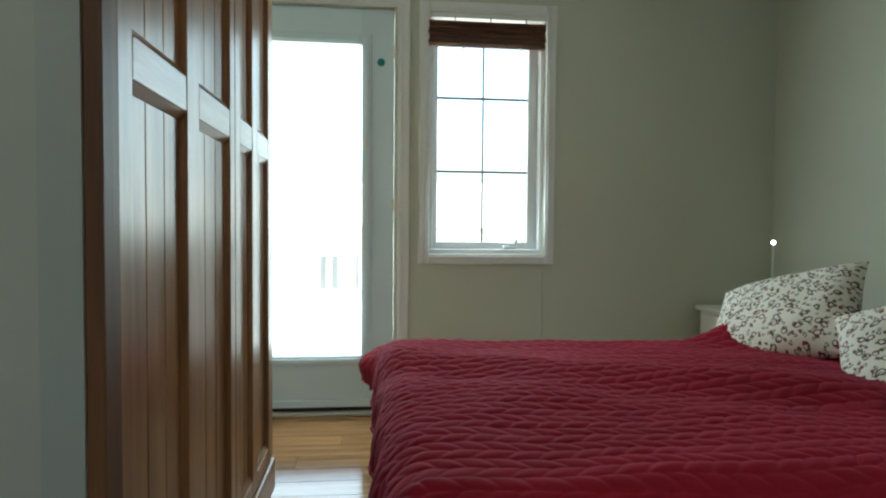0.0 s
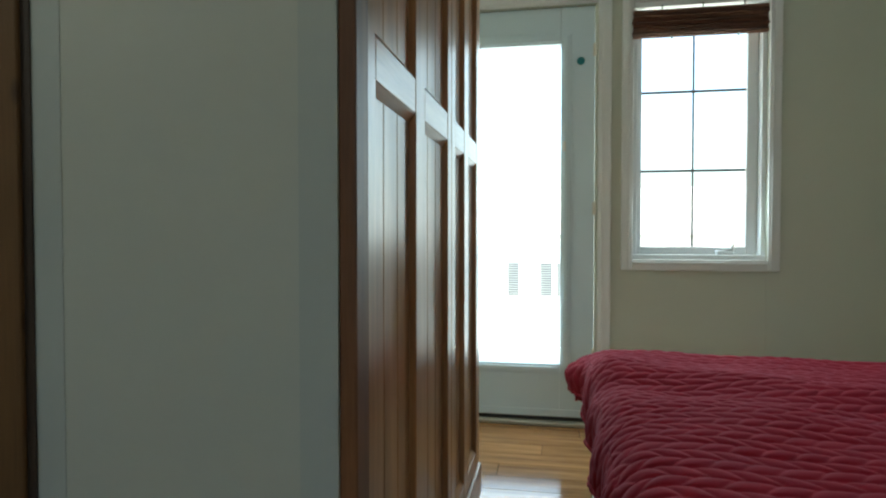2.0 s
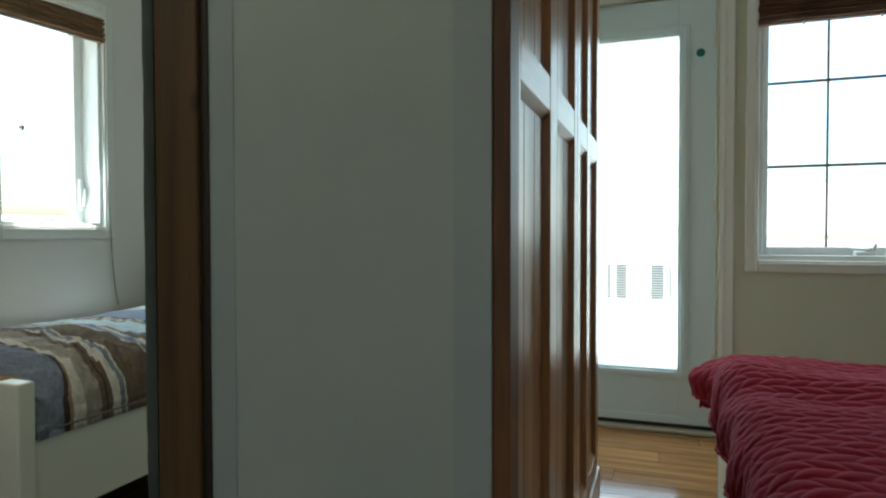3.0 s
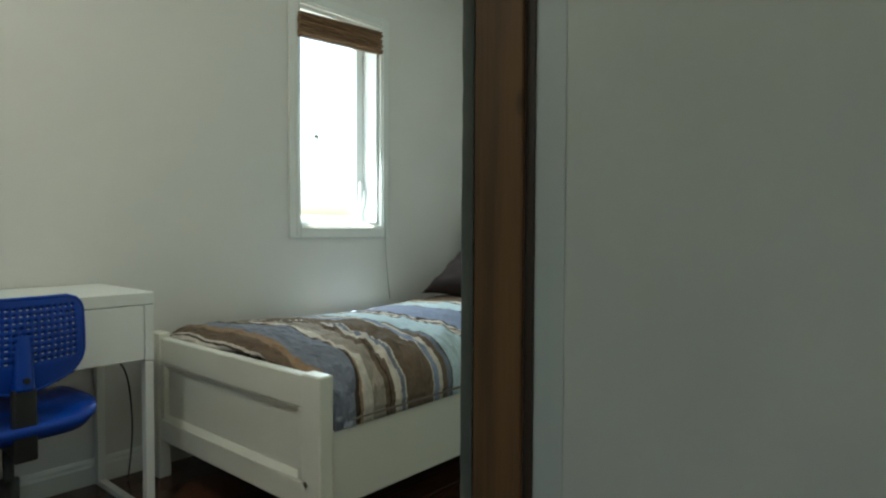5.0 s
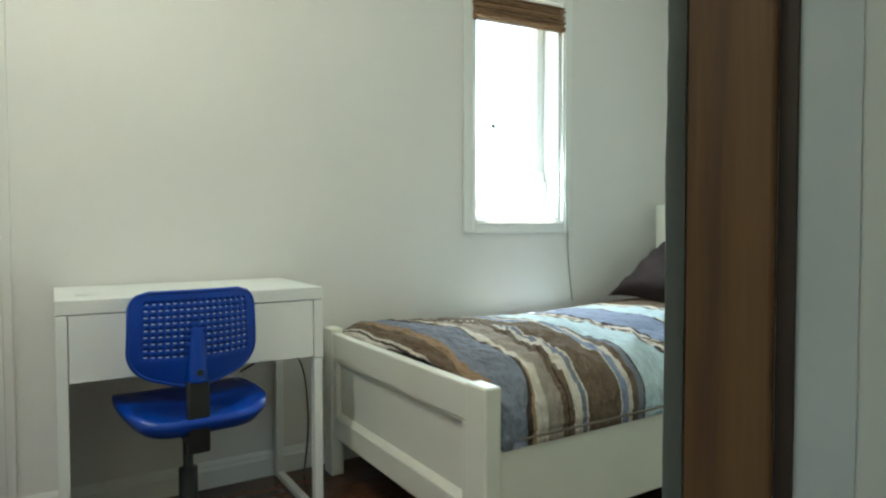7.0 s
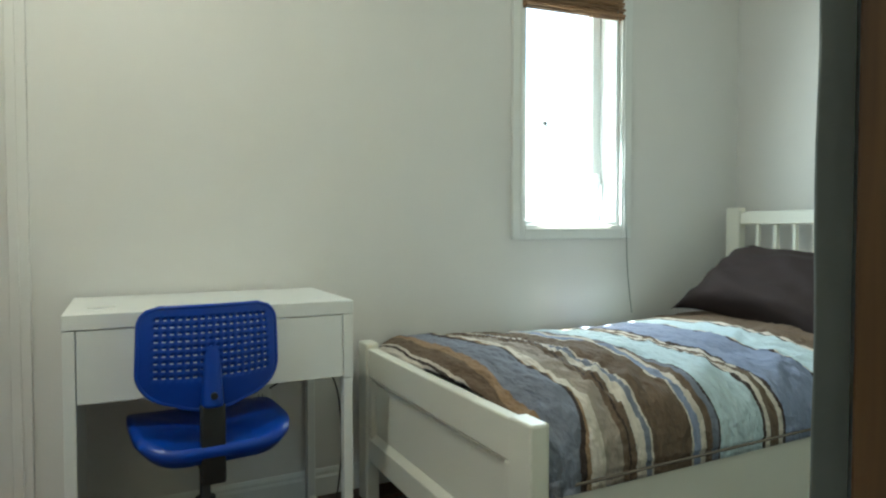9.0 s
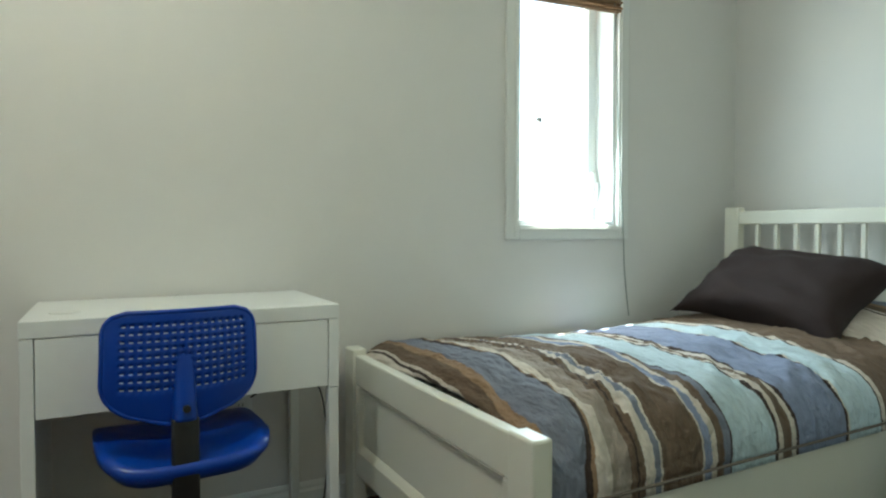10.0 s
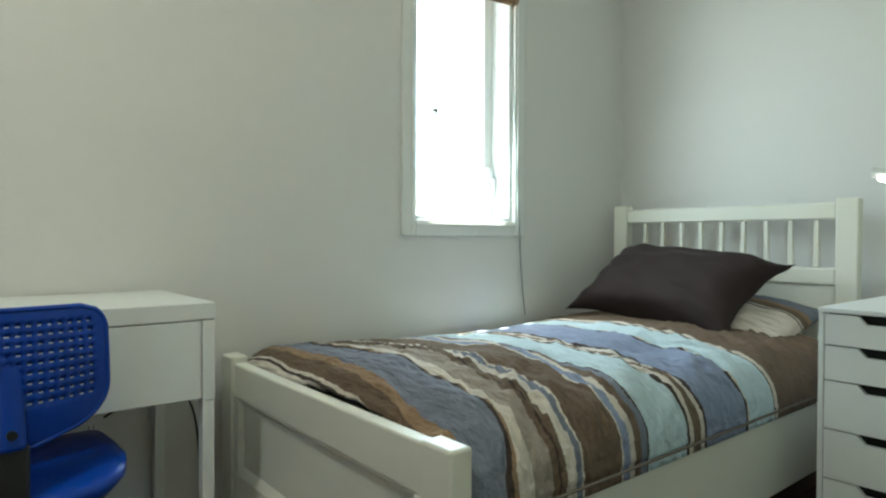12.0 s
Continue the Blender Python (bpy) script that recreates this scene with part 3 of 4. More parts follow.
def pull_cord():
    cu = bpy.data.curves.new("blind_pull_cord", "CURVE")
    cu.dimensions, cu.bevel_depth = "3D", 0.0022
    sp = cu.splines.new("NURBS")
    pts = [(XW + 0.045, 1.232, 1.93), (XW + 0.045, 1.242, 1.7), (XW + 0.04, 1.262, 1.4), (XW + 0.035, 1.290, 1.1), (XW + 0.022, 1.318, 0.92), (XW + 0.016, 1.325, 0.80), (XW + 0.014, 1.342, 0.68), (XW + 0.014, 1.360, 0.57)]
    sp.points.add(len(pts) - 1)
    for p, c in zip(sp.points, pts):
        p.co = (*c, 1)
    sp.use_endpoint_u = True
    cu.materials.append(CORD)
    tagged(new("blind_pull_cord", cu), "thin grey blind pull cord hanging down the wall", "cord")


pull_cord()


def wall_seam():
    """Flat batten over the joint of two wall panels below the window."""
    bm = bmesh.new()
    box(bm, 2.566, YA - 0.0035, 0.10, 2.572, YA - 0.0004, 1.01, bevel=0.0008)
    structure("trim_wall_seam", bm, WALL_A, "narrow painted seam strip in the wall panelling", "trim")


wall_seam()


def balcony_door():
    d = thing("door_1", "white balcony door with a full-height glass pane", "door", (1.397, YA, 0), kind="structure")
    o = Vector((-1.397, -YA, 0))

    def piece(name, mat, *dd, bevel=0.003, label="", parent=None):
        bm = bmesh.new()
        box(bm, *dd, bevel=bevel)
        bmesh.ops.translate(bm, verts=bm.verts, vec=o)
        return part(name, bm, mat, parent or d, label)
    y0, y1 = YA + 0.012, YA + 0.056
    gx0, gx1, gz0, gz1 = 1.15, 1.638, 0.299, 1.853
    piece("stile", DOOR_PAINT, DX0 + 0.003, y0, 0.036, gx0, y1, DZ1 - 0.004)
    piece("stile", DOOR_PAINT, gx1, y0, 0.036, DX1 - 0.003, y1, DZ1 - 0.004)
    piece("bottom_rail", DOOR_PAINT, gx0, y0, 0.036, gx1, y1, gz0)
    piece("top_rail", DOOR_PAINT, gx0, y0, gz1, gx1, y1, DZ1 - 0.004)
    for q in ((gx0 - 0.048, gz0 - 0.048, gx0, gz1 + 0.05), (gx1, gz0 - 0.048, gx1 + 0.048, gz1 + 0.05), (gx0, gz0 - 0.048, gx1, gz0), (gx0, gz1, gx1, gz1 + 0.05)):
        bm = bmesh.new()
        box(bm, q[0], y0 - 0.012, q[1], q[2], y0 - 0.001, q[3], bevel=0.004)
        w = 0.012
        box(bm, q[0] + w, y0 - 0.019, q[1] + w, max(q[2] - w, q[0] + w + 0.02), y0 - 0.011, max(q[3] - w, q[1] + w + 0.02), bevel=0.003)
        bmesh.ops.translate(bm, verts=bm.verts, vec=o)
        part("glazing_bead", bm, DOOR_PAINT, d)
    pn = piece("pane", GLASS, gx0, y0 + 0.018, gz0, gx1, y0 + 0.023, gz1, bevel=0)
    pn.visible_shadow = False
    piece("kick_moulding", DOOR_PAINT, DX0 + 0.01, y0 - 0.008, 0.038, DX1 - 0.01, y0 - 0.001, 0.075)
    piece("threshold", THRESHOLD, DX0 - 0.01, YA - 0.03, 0.0, DX1 + 0.01, YA + 0.10, 0.016, bevel=0.004, label="low beige door threshold")
    # Black strip added for the dark gap under the door; it blocks daylight.
    piece("gap_strip", BLACK, DX0 + 0.003, y0 + 0.006, 0.0165, DX1 - 0.003, y1 - 0.004, 0.0355, bevel=0.001, label="black strip added to close the dark gap under the door")
    for z in (0.35, 1.06, 1.82):
        bm = bmesh.new()
        rod(bm, (1.801, YA + 0.002, z - 0.03), (1.801, YA + 0.002, z + 0.03), 0.0055)
        box(bm, 1.789, YA + 0.004, z - 0.03, 1.801, YA + 0.0115, z + 0.03)
        bmesh.ops.translate(bm, verts=bm.verts, vec=o)
        part("hinge", bm, BRASS, d, "brass door hinge")
    bm = bmesh.new()
    rod(bm, (1.731, y0 - 0.001, 1.770), (1.731, y0 - 0.004, 1.770), 0.019, 20)
    bmesh.ops.translate(bm, verts=bm.verts, vec=o)
    part("sticker", bm, TEAL, d, "round teal sticker")
    bm = bmesh.new()
    box(bm, 1.645, y0 - 0.026, 1.335, 1.662, y0 - 0.0195, 1.385, bevel=0.004)
    bmesh.ops.translate(bm, verts=bm.verts, vec=o)
    part("catch", bm, TRIM, d, "small white catch")
    casing_frame(d, "x", 0, DX0 - 1.397, DX1 + 0.012 - 1.397, 0, DZ1, 0.062, 0.018, -1, "rt")


balcony_door()


# ---- soft things ----
def grid_mesh(nu, nv, f, uvf=None):
    """A sheet of nu x nv cells; f(i/nu, j/nv) gives the place."""
    vs = [f(i / nu, j / nv) for j in range(nv + 1) for i in range(nu + 1)]
    fs = [(j * (nu + 1) + i, j * (nu + 1) + i + 1, (j + 1) * (nu + 1) + i + 1, (j + 1) * (nu + 1) + i) for j in range(nv) for i in range(nu)]
    me = bpy.data.meshes.new("sheet")
    me.from_pydata([tuple(v) for v in vs], [], fs)
    if uvf:
        layer = me.uv_layers.new(name="UVMap")
        uvs = [uvf(i / nu, j / nv) for j in range(nv + 1) for i in range(nu + 1)]
        for loop in me.loops:
            layer.data[loop.index].uv = uvs[loop.vertex_index]
    for p in me.polygons:
        p.use_smooth = True
    me.update()
    return me


def sheet_object(name, me, material, thick, label, category):
    me.materials.append(material)
    me.name = name
    ob = new(name, me)
    if thick:
        so = ob.modifiers.new("thickness", "SOLIDIFY")
        so.thickness, so.offset = thick, -1
    return tagged(ob, label, category)


def tube(name, pts, r, material, parent, label=""):
    """A soft round edging that follows pts."""
    vs, fs = [], []
    for i, p in enumerate(pts):
        a, b = Vector(pts[max(i - 1, 0)]), Vector(pts[min(i + 1, len(pts) - 1)])
        d = (b - a).normalized()
        s = d.orthogonal() if abs(d.z) > 0.9 else d.cross(Vector((0, 0, 1)))
        s.normalize()
        t = d.cross(s)
        vs += [Vector(p) + r * (math.cos(k * math.pi / 3) * s + math.sin(k * math.pi / 3) * t) for k in range(6)]
        if i:
            o = 6 * i
            fs += [(o - 6 + k, o - 6 + (k + 1) % 6, o + (k + 1) % 6, o + k) for k in range(6)]
    me = bpy.data.meshes.new(name)
    me.from_pydata([tuple(v) for v in vs], [], fs)
    bm = bmesh.new()
    bm.from_mesh(me)
    bpy.data.meshes.remove(me)
    return part(name, bm, material, parent, label, smooth=True)


def cushion(name, w, h, t, material, m, label, category="pillow", pinch=0.35, seed=0.0, crumple=0.0):
    """A filled pillow: two sheets sewn at the rim, drawn-in sides, pointed corners, soft creases."""
    n = 36
    verts, faces, uvs = [], [], []
    for side in (1, -1):
        base = len(verts)
        for j in range(n + 1):
            for i in range(n + 1):
                u, v = 2 * i / n - 1, 2 * j / n - 1
                px = u * w / 2 * (1 - 0.07 * (1 - v * v) * abs(u) ** 3 * pinch * 2)
                py = v * h / 2 * (1 - 0.10 * (1 - u * u) * abs(v) ** 3 * pinch * 2)
                prof = max(0.0, (1 - abs(u) ** 2.6)) ** 0.55 * max(0.0, (1 - abs(v) ** 2.6)) ** 0.55
                z = side * t / 2 * prof
                z += prof * 0.020 * noise.noise((u * 1.7 + seed, v * 1.5, side)) + prof * 0.006 * noise.noise((u * 5 + seed, v * 4, side))
                if crumple:
                    ear = max(0.0, abs(u) + abs(v) - 1.5)
                    z += crumple * (prof + 0.3) * noise.noise((u * 3.1 + v * 2 + seed, v * 3.7 - u, 0.5)) - 0.10 * ear * (0.4 + noise.noise((u * 2 + seed, v * 2, 5)))
                    py += 0.8 * crumple * noise.noise((u * 2.3 + seed, v * 1.1, 8.0))
                verts.append((px, py, z))
                uvs.append((u * w / 2 + side * 0.37, v * h / 2))
        for j in range(n):
            for i in range(n):
                q = [base + j * (n + 1) + i, base + j * (n + 1) + i + 1, base + (j + 1) * (n + 1) + i + 1, base + (j + 1) * (n + 1) + i]
                faces.append(q if side > 0 else q[::-1])
    me = bpy.data.meshes.new(name)
    me.from_pydata(verts, [], faces)
    layer = me.uv_layers.new(name="UVMap")
    for loop in me.loops:
        layer.data[loop.index].uv = uvs[loop.vertex_index]
    bm = bmesh.new()
    bm.from_mesh(me)
    bmesh.ops.remove_doubles(bm, verts=bm.verts, dist=1e-4)
    bm.to_mesh(me)
    bm.free()
    for p in me.polygons:
        p.use_smooth = True
    me.materials.append(material)
    ob = new(name, me)
    ob.matrix_world = m
    return tagged(ob, label, category)


# ---- striped room ----
def white_bed():
    b = thing("single_bed", "white painted wooden single bed with slatted headboard", "bed")
    w = -1.052
    P_ = lambda name, *d, bevel=0.004, label="": boxes(name, BED_WHITE, b, d, bevel=bevel, label=label)
    # footboard, its outer face at y = 0
    P_("foot_post", -0.078, 0.0, 0, 0.008, 0.05, 0.551, bevel=0.006)
    P_("foot_post", w, 0.0, 0, w + 0.078, 0.05, 0.561, bevel=0.006)
    P_("foot_top_rail", w + 0.079, 0.008, 0.446, -0.079, 0.044, 0.543, bevel=0.005)
    P_("foot_bottom_rail", w + 0.079, 0.008, 0.150, -0.079, 0.044, 0.232, bevel=0.005)
    P_("foot_stile", w + 0.079, 0.008, 0.233, w + 0.108, 0.044, 0.445, bevel=0.005)
    P_("foot_stile", -0.108, 0.008, 0.233, -0.079, 0.044, 0.445, bevel=0.005)
    P_("foot_panel", w + 0.109, 0.026, 0.233, -0.109, 0.040, 0.445, bevel=0.002)
    for q in ((w + 0.109, 0.424, -0.109, 0.445, -1), (w + 0.109, 0.233, -0.109, 0.250, 1)):
        bm = bmesh.new()
        lo_z, hi_z = (q[3], q[1]) if q[4] < 0 else (q[1], q[3])
        pr = [(0.0255, lo_z), (0.009, lo_z), (0.0255, hi_z)]
        va = [bm.verts.new((q[0], yy, zz)) for yy, zz in pr]
        vb = [bm.verts.new((q[2], yy, zz)) for yy, zz in pr]
        bm.faces.new(va)
        bm.faces.new(vb[::-1])
        for i in range(3):
            bm.faces.new((va[i], vb[i], vb[(i + 1) % 3], va[(i + 1) % 3]))
        bmesh.ops.recalc_face_normals(bm, faces=bm.faces)
        part("foot_moulding", bm, BED_WHITE, b)
    bm = bmesh.new()
    rod(bm, (-0.055, 0.001, 0.235), (-0.055, -0.003, 0.235), 0.008, 14)
    part("bolt_cap", bm, CHROME, b, "small metal bolt cap")
    # headboard
    P_("head_post", w, 1.920, 0, w + 0.074, 1.970, 1.064, bevel=0.006)
    P_("head_post", -0.083, 1.920, 0, -0.008, 1.970, 1.058, bevel=0.006)
    P_("head_top_rail", w + 0.075, 1.925, 0.982, -0.084, 1.965, 1.044, bevel=0.006)
    P_("head_lower_rail", w + 0.075, 1.925, 0.736, -0.084, 1.965, 0.799, bevel=0.006)
    P_("head_panel", w + 0.075, 1.937, 0.36, -0.084, 1.955, 0.735, bevel=0.002)
    for i in range(9):
        x = -0.891 + 0.0922 * i
        P_("head_slat", x - 0.009, 1.936, 0.800, x + 0.009, 1.954, 0.981, bevel=0.003)
    P_("side_rail", -0.032, 0.051, 0.158, -0.002, 1.919, 0.412, bevel=0.003)
    P_("side_rail", w + 0.004, 0.051, 0.158, w + 0.032, 1.919, 0.412, bevel=0.003)
    boxes("mattress", MATTRESS, b, (w + 0.034, 0.056, 0.33, -0.036, 1.915, 0.50), bevel=0.03)
    return b


white_bed()


def duvet():
    def f(u, v):
        y = 0.052 + v * 1.70
        x = -1.088 + u * 1.33               # along the cloth from the wall to the hem
        far = max(0.0, min(1.0, -x / 1.06))
        band = y - 0.13 * far                # follows the stripes
        top = 0.540 + 0.010 * math.sin(v * 7 + 1) - 0.012 * v
        puff = 0.014 * noise.noise((x * 2.2, y * 2.6, 0.4)) + 0.004 * noise.noise((x * 5 + y * 3, y * 7, 2.0))
        # folds that run along the stripes, and gathers across the ruched band
        puff += 0.003 * math.sin(band * 52 + 2.5 * noise.noise((x * 4, y * 3, 7))) + 0.003 * noise.noise((x * 6, band * 30, 4.0))
        # sharp creases that run askew down the near half, stronger on the drape
        near = min(1.0, max(0.0, (x + 0.75) / 0.55))
        for scale, slant, depth, seed in ((7.0, 0.8, 0.020, 6.0), (13.0, -0.6, 0.014, 11.0), (21.0, 0.4, 0.009, 17.0), (30.0, 1.1, 0.006, 23.0)):
            ridge = 1 - 2.2 * abs(noise.noise((x * 2.4 + seed, (y + slant * x) * scale, seed)))
            puff += depth * (0.25 + 0.75 * near) * max(0.0, ridge - 0.30)
        gather = math.exp(-((band - 0.30) / 0.07) ** 2)
        puff += 0.003 * gather * math.sin(x * 170 + 3 * noise.noise((x * 6, y * 9, 3)))
        puff -= 0.006 * math.exp(-((band - 0.0) / 0.06) ** 2)
        crown = 0.052 * math.sin(min(max((x + 1.09) / 1.09, 0), 1) * math.pi) ** 0.7
        edge, r = -0.105, 0.125
        if x <= edge:
            px, z = x, top + crown + puff
        else:
            k = x - edge
            a = min(k / 0.20, 1.0) * math.pi / 2
            px = edge + r * math.sin(a) * 0.92
            z = top + crown * (1 - a / 1.57) + puff * (1 - 0.3 * a) - r * (1 - math.cos(a)) * 0.85
            if k > 0.20:
                w = min(1.0, (k - 0.20) / 0.13)
                z = z * (1 - w) + 0.406 * w
                px += 0.35 * puff * min(1, (k - 0.20) / 0.1) - 0.6 * max(0, k - 0.275)
                px = px * (1 - w) + 0.011 * w
            px = min(px, 0.016)
        if v < 0.07:
            z -= 0.060 * (1 - v / 0.07) ** 2
        return (px, y, max(z, 0.406))

    def uvf(u, v):
        y = 0.055 + v * 1.70
        far = min(max(1 - u * 1.33 / 1.06, 0), 1)
        near_foot = max(0, 1 - (y - 0.05) / 0.17) * min(1, max(0, (0.86 - u) / 0.08))
        return (u, (y - 0.13 * far - 0.12 * near_foot + 0.007 * noise.noise((u * 3, v * 6, 0)) + 0.15) / 1.5)
    me = grid_mesh(150, 230, f, uvf)
    ob = sheet_object("duvet", me, DUVET, 0.018, "rumpled duvet with brown, blue and aqua cross-stripes", "duvet")
    hem = [Vector(f(1.0, k / 110)) + Vector((0.001, 0, 0.003)) for k in range(4, 108)]
    tube("hem", hem, 0.0035, HEM, ob, "narrow taupe stitched hem of the duvet")


duvet()
cushion("pillow", 0.79, 0.47, 0.21, DARK_CLOTH, pose(-0.588, 1.645, 0.718, 36, 4, -5), "dark brown cotton pillow leaning on the headboard", seed=1.0, pinch=1.5, crumple=0.014)
cushion("pillow", 0.62, 0.42, 0.14, DUVET, pose(-0.42, 1.74, 0.60, 16, 4, -3), "flat pillow in a striped case under the dark pillow", seed=4.0)


def desk():
    x0, x1, y0, y1 = -1.111, -0.669, -0.877, -0.148
    d = thing("desk", "small white desk with one wide drawer", "desk", ((x0 + x1) / 2, (y0 + y1) / 2, 0))
    o = -Vector(((x0 + x1) / 2, (y0 + y1) / 2, 0))

    def piece(name, *dd, mat=DESK_WHITE, bevel=0.002, label=""):
        bm = bmesh.new()
        box(bm, *dd, bevel=bevel)
        bmesh.ops.translate(bm, verts=bm.verts, vec=o)
        return part(name, bm, mat, d, label)
    piece("tabletop", x0, y0, 0.713, x1, y1, 0.753, bevel=0.003)
    piece("side_panel", x0, y0 + 0.001, 0.0, x1 - 0.001, y0 + 0.028, 0.712)
    piece("drawer_front", x1 - 0.018, y0 + 0.030, 0.532, x1 - 0.002, y1 - 0.032, 0.7115)
    piece("drawer_box", x0 + 0.02, y0 + 0.034, 0.545, x1 - 0.020, y1 - 0.036, 0.70)
    piece("side_apron", x0, y1 - 0.030, 0.527, x1 - 0.0015, y1 - 0.001, 0.712)
    piece("leg", x1 - 0.034, y1 - 0.030, 0.0, x1 - 0.0025, y1 - 0.002, 0.5255, bevel=0.003)
    piece("leg", x0, y1 - 0.030, 0.0, x0 + 0.030, y1 - 0.002, 0.5255, bevel=0.003)
    piece("foot_bar", x0 + 0.031, y1 - 0.029, 0.0, x1 - 0.035, y1 - 0.003, 0.022, bevel=0.003)
    bm = bmesh.new()
    rod(bm, (-0.80, -0.795, 0.7525), (-0.80, -0.795, 0.7555), 0.034, 28)
    rod(bm, (-0.80, -0.795, 0.7558), (-0.80, -0.795, 0.7565), 0.026, 28)
    bmesh.ops.translate(bm, verts=bm.verts, vec=o)
    part("cable_cap", bm, TRIM, d, "round cable outlet cap")


desk()


def office_chair():
    c = thing("swivel_chair", "blue plastic swivel chair with perforated backrest", "chair", (-0.68, -0.548, 0))
    o = Vector((0.68, 0.56, 0))
    turn = Matrix.Translation((-0.54, -0.565, 0)) @ pose(0, 0, 0, 0, 0, 4) @ Matrix.Translation((0.54, 0.565, 0))

    def put(name, bm, mat, label="", smooth=False, parent=None):
        bmesh.ops.transform(bm, matrix=turn, verts=bm.verts)
        bmesh.ops.translate(bm, verts=bm.verts, vec=o)
        return part(name, bm, mat, parent or c, label, smooth)
    # backrest: a curved rounded plate with small holes
    W, Z0, Z1 = 0.335, 0.535, 0.772
    nx, nz = 38, 28
    bm = bmesh.new()
    grid = {}

    def place(i, j):
        a, b = 2 * i / nx - 1, j / nz
        half = W / 2 * (1 - 0.05 * b)
        # rounded corners: small above, large below
        zt, rt, rb = b * (Z1 - Z0), 0.045, 0.085
        def inset(z):
            if z > (Z1 - Z0) - rt:
                k = (z - (Z1 - Z0 - rt)) / rt
                return rt * (1 - math.sqrt(max(0, 1 - k * k)))
            if z < rb:
                k = (rb - z) / rb
                return rb * 1.25 * (1 - math.sqrt(max(0, 1 - k * k * 0.96)))
            return 0
        y = a * (half - inset(zt))
        sag = -0.018 * (1 - a * a) * (1 - b) ** 3
        x = -0.030 * (y / (W / 2)) ** 2 - 0.012 * (1 - b) + 0.010 * math.sin(b * math.pi)
        return (-0.545 + x, -0.565 + y, Z0 + zt + sag)
    for j in range(nz + 1):
        for i in range(nx + 1):
            grid[i, j] = bm.verts.new(place(i, j))
    holes = []
    for j in range(nz):
        for i in range(nx):
            fc = bm.faces.new((grid[i, j], grid[i + 1, j], grid[i + 1, j + 1], grid[i, j + 1]))
            if i % 2 == 0 and j % 2 == 0 and 3 <= i <= nx - 4 and 7 <= j <= nz - 3:
                holes.append(fc)
    bmesh.ops.inset_individual(bm, faces=holes, thickness=0.0034)
    bmesh.ops.delete(bm, geom=holes, context="FACES")
    back = put("backrest", bm, BLUE, "", True)
    so = back.modifiers.new("thickness", "SOLIDIFY")
    so.thickness, so.offset = 0.006, 0
    rim = [Vector(place(i, nz)) for i in range(nx + 1)] + [Vector(place(nx, j)) for j in range(nz - 1, -1, -1)] + [Vector(place(i, 0)) for i in range(nx - 1, -1, -1)] + [Vector(place(0, j)) for j in range(1, nz)]
    clean = [rim[0]]
    for q in rim[1:]:
        if (q - clean[-1]).length > 0.004:
            clean.append(q)
    cu = bpy.data.curves.new("backrest_rim", "CURVE")
    cu.dimensions, cu.bevel_depth, cu.bevel_resolution = "3D", 0.0055, 3
    sp = cu.splines.new("POLY")
    sp.points.add(len(clean) - 1)
    for q, c3 in zip(sp.points, clean):
        q.co = (*(turn @ c3 + o), 1)
    sp.use_cyclic_u = True
    cu.materials.append(BLUE)
    rim_ob = new("backrest_rim", cu)
    rim_ob.parent = c
    # spine bulge on the back, facing the room
    bm = bmesh.new()
    rows = 20
    last = None
    for k in range(rows + 1):
        q = k / rows
        z = 0.528 + q * 0.165
        hw = 0.027 * (1 - 0.30 * q) * math.sqrt(max(0.0, 1 - max(0, (q - 0.85) / 0.15) ** 2)) + 0.0005
        dp = 0.034 * (1 - 0.55 * q) * math.sqrt(max(0.0, 1 - max(0, (q - 0.8) / 0.2) ** 2)) + 0.001
        ring = [bm.verts.new((-0.555 + dp * (math.sin(math.pi * s / 10) ** 0.6), -0.565 + hw * math.cos(math.pi * s / 10), z)) for s in range(11)]
        if last:
            for s in range(10):
                bm.faces.new((last[s], last[s + 1], ring[s + 1], ring[s]))
        else:
            bm.faces.new(ring)
        last = ring
    bmesh.ops.recalc_face_normals(bm, faces=bm.faces)
    spine = put("back_spine", bm, BLUE, "", True)
    bm = bmesh.new()
    rod(bm, (-0.530, -0.565, 0.556), (-0.517, -0.565, 0.556), 0.0085, 16)
    put("bolt", bm, BLACK, "black bolt head", False, spine)
    bm = bmesh.new()
    box(bm, -0.560, -0.594, 0.335, -0.530, -0.536, 0.533, bevel=0.006)
    put("back_support", bm, BLACK, "black plastic sleeve", True)
    bm = bmesh.new()
    box(bm, -0.72, -0.585, 0.345, -0.562, -0.545, 0.375, bevel=0.006)
    put("seat_bracket", bm, BLACK)
    # seat pan, tucked under the desk
    me = bmesh.new()
    n = 28
    g = {}
    for lay, (zz, k) in enumerate(((0.0, 1.0), (-0.020, 1.0), (-0.045, 0.90))):
        for i in range(n * 2):
            a = math.pi * i / n
            ca, sa = math.cos(a), math.sin(a)
            ex = 0.36
            px = -0.70 + k * 0.175 * math.copysign(abs(ca) ** ex, ca)
            py = -0.545 + k * 0.192 * math.copysign(abs(sa) ** ex, sa) * (1 - 0.10 * (ca > 0) * ca)
            g[lay, i] = me.verts.new((px, py, 0.443 + zz + 0.014 * (abs(sa) ** 2) - 0.012 * max(0, ca)))
    for lay in range(2):
        for i in range(n * 2):
            j = (i + 1) % (n * 2)
            me.faces.new((g[lay, i], g[lay, j], g[lay + 1, j], g[lay + 1, i]))
    ctr = me.verts.new((-0.70, -0.560, 0.434))
    bot = me.verts.new((-0.70, -0.560, 0.40))
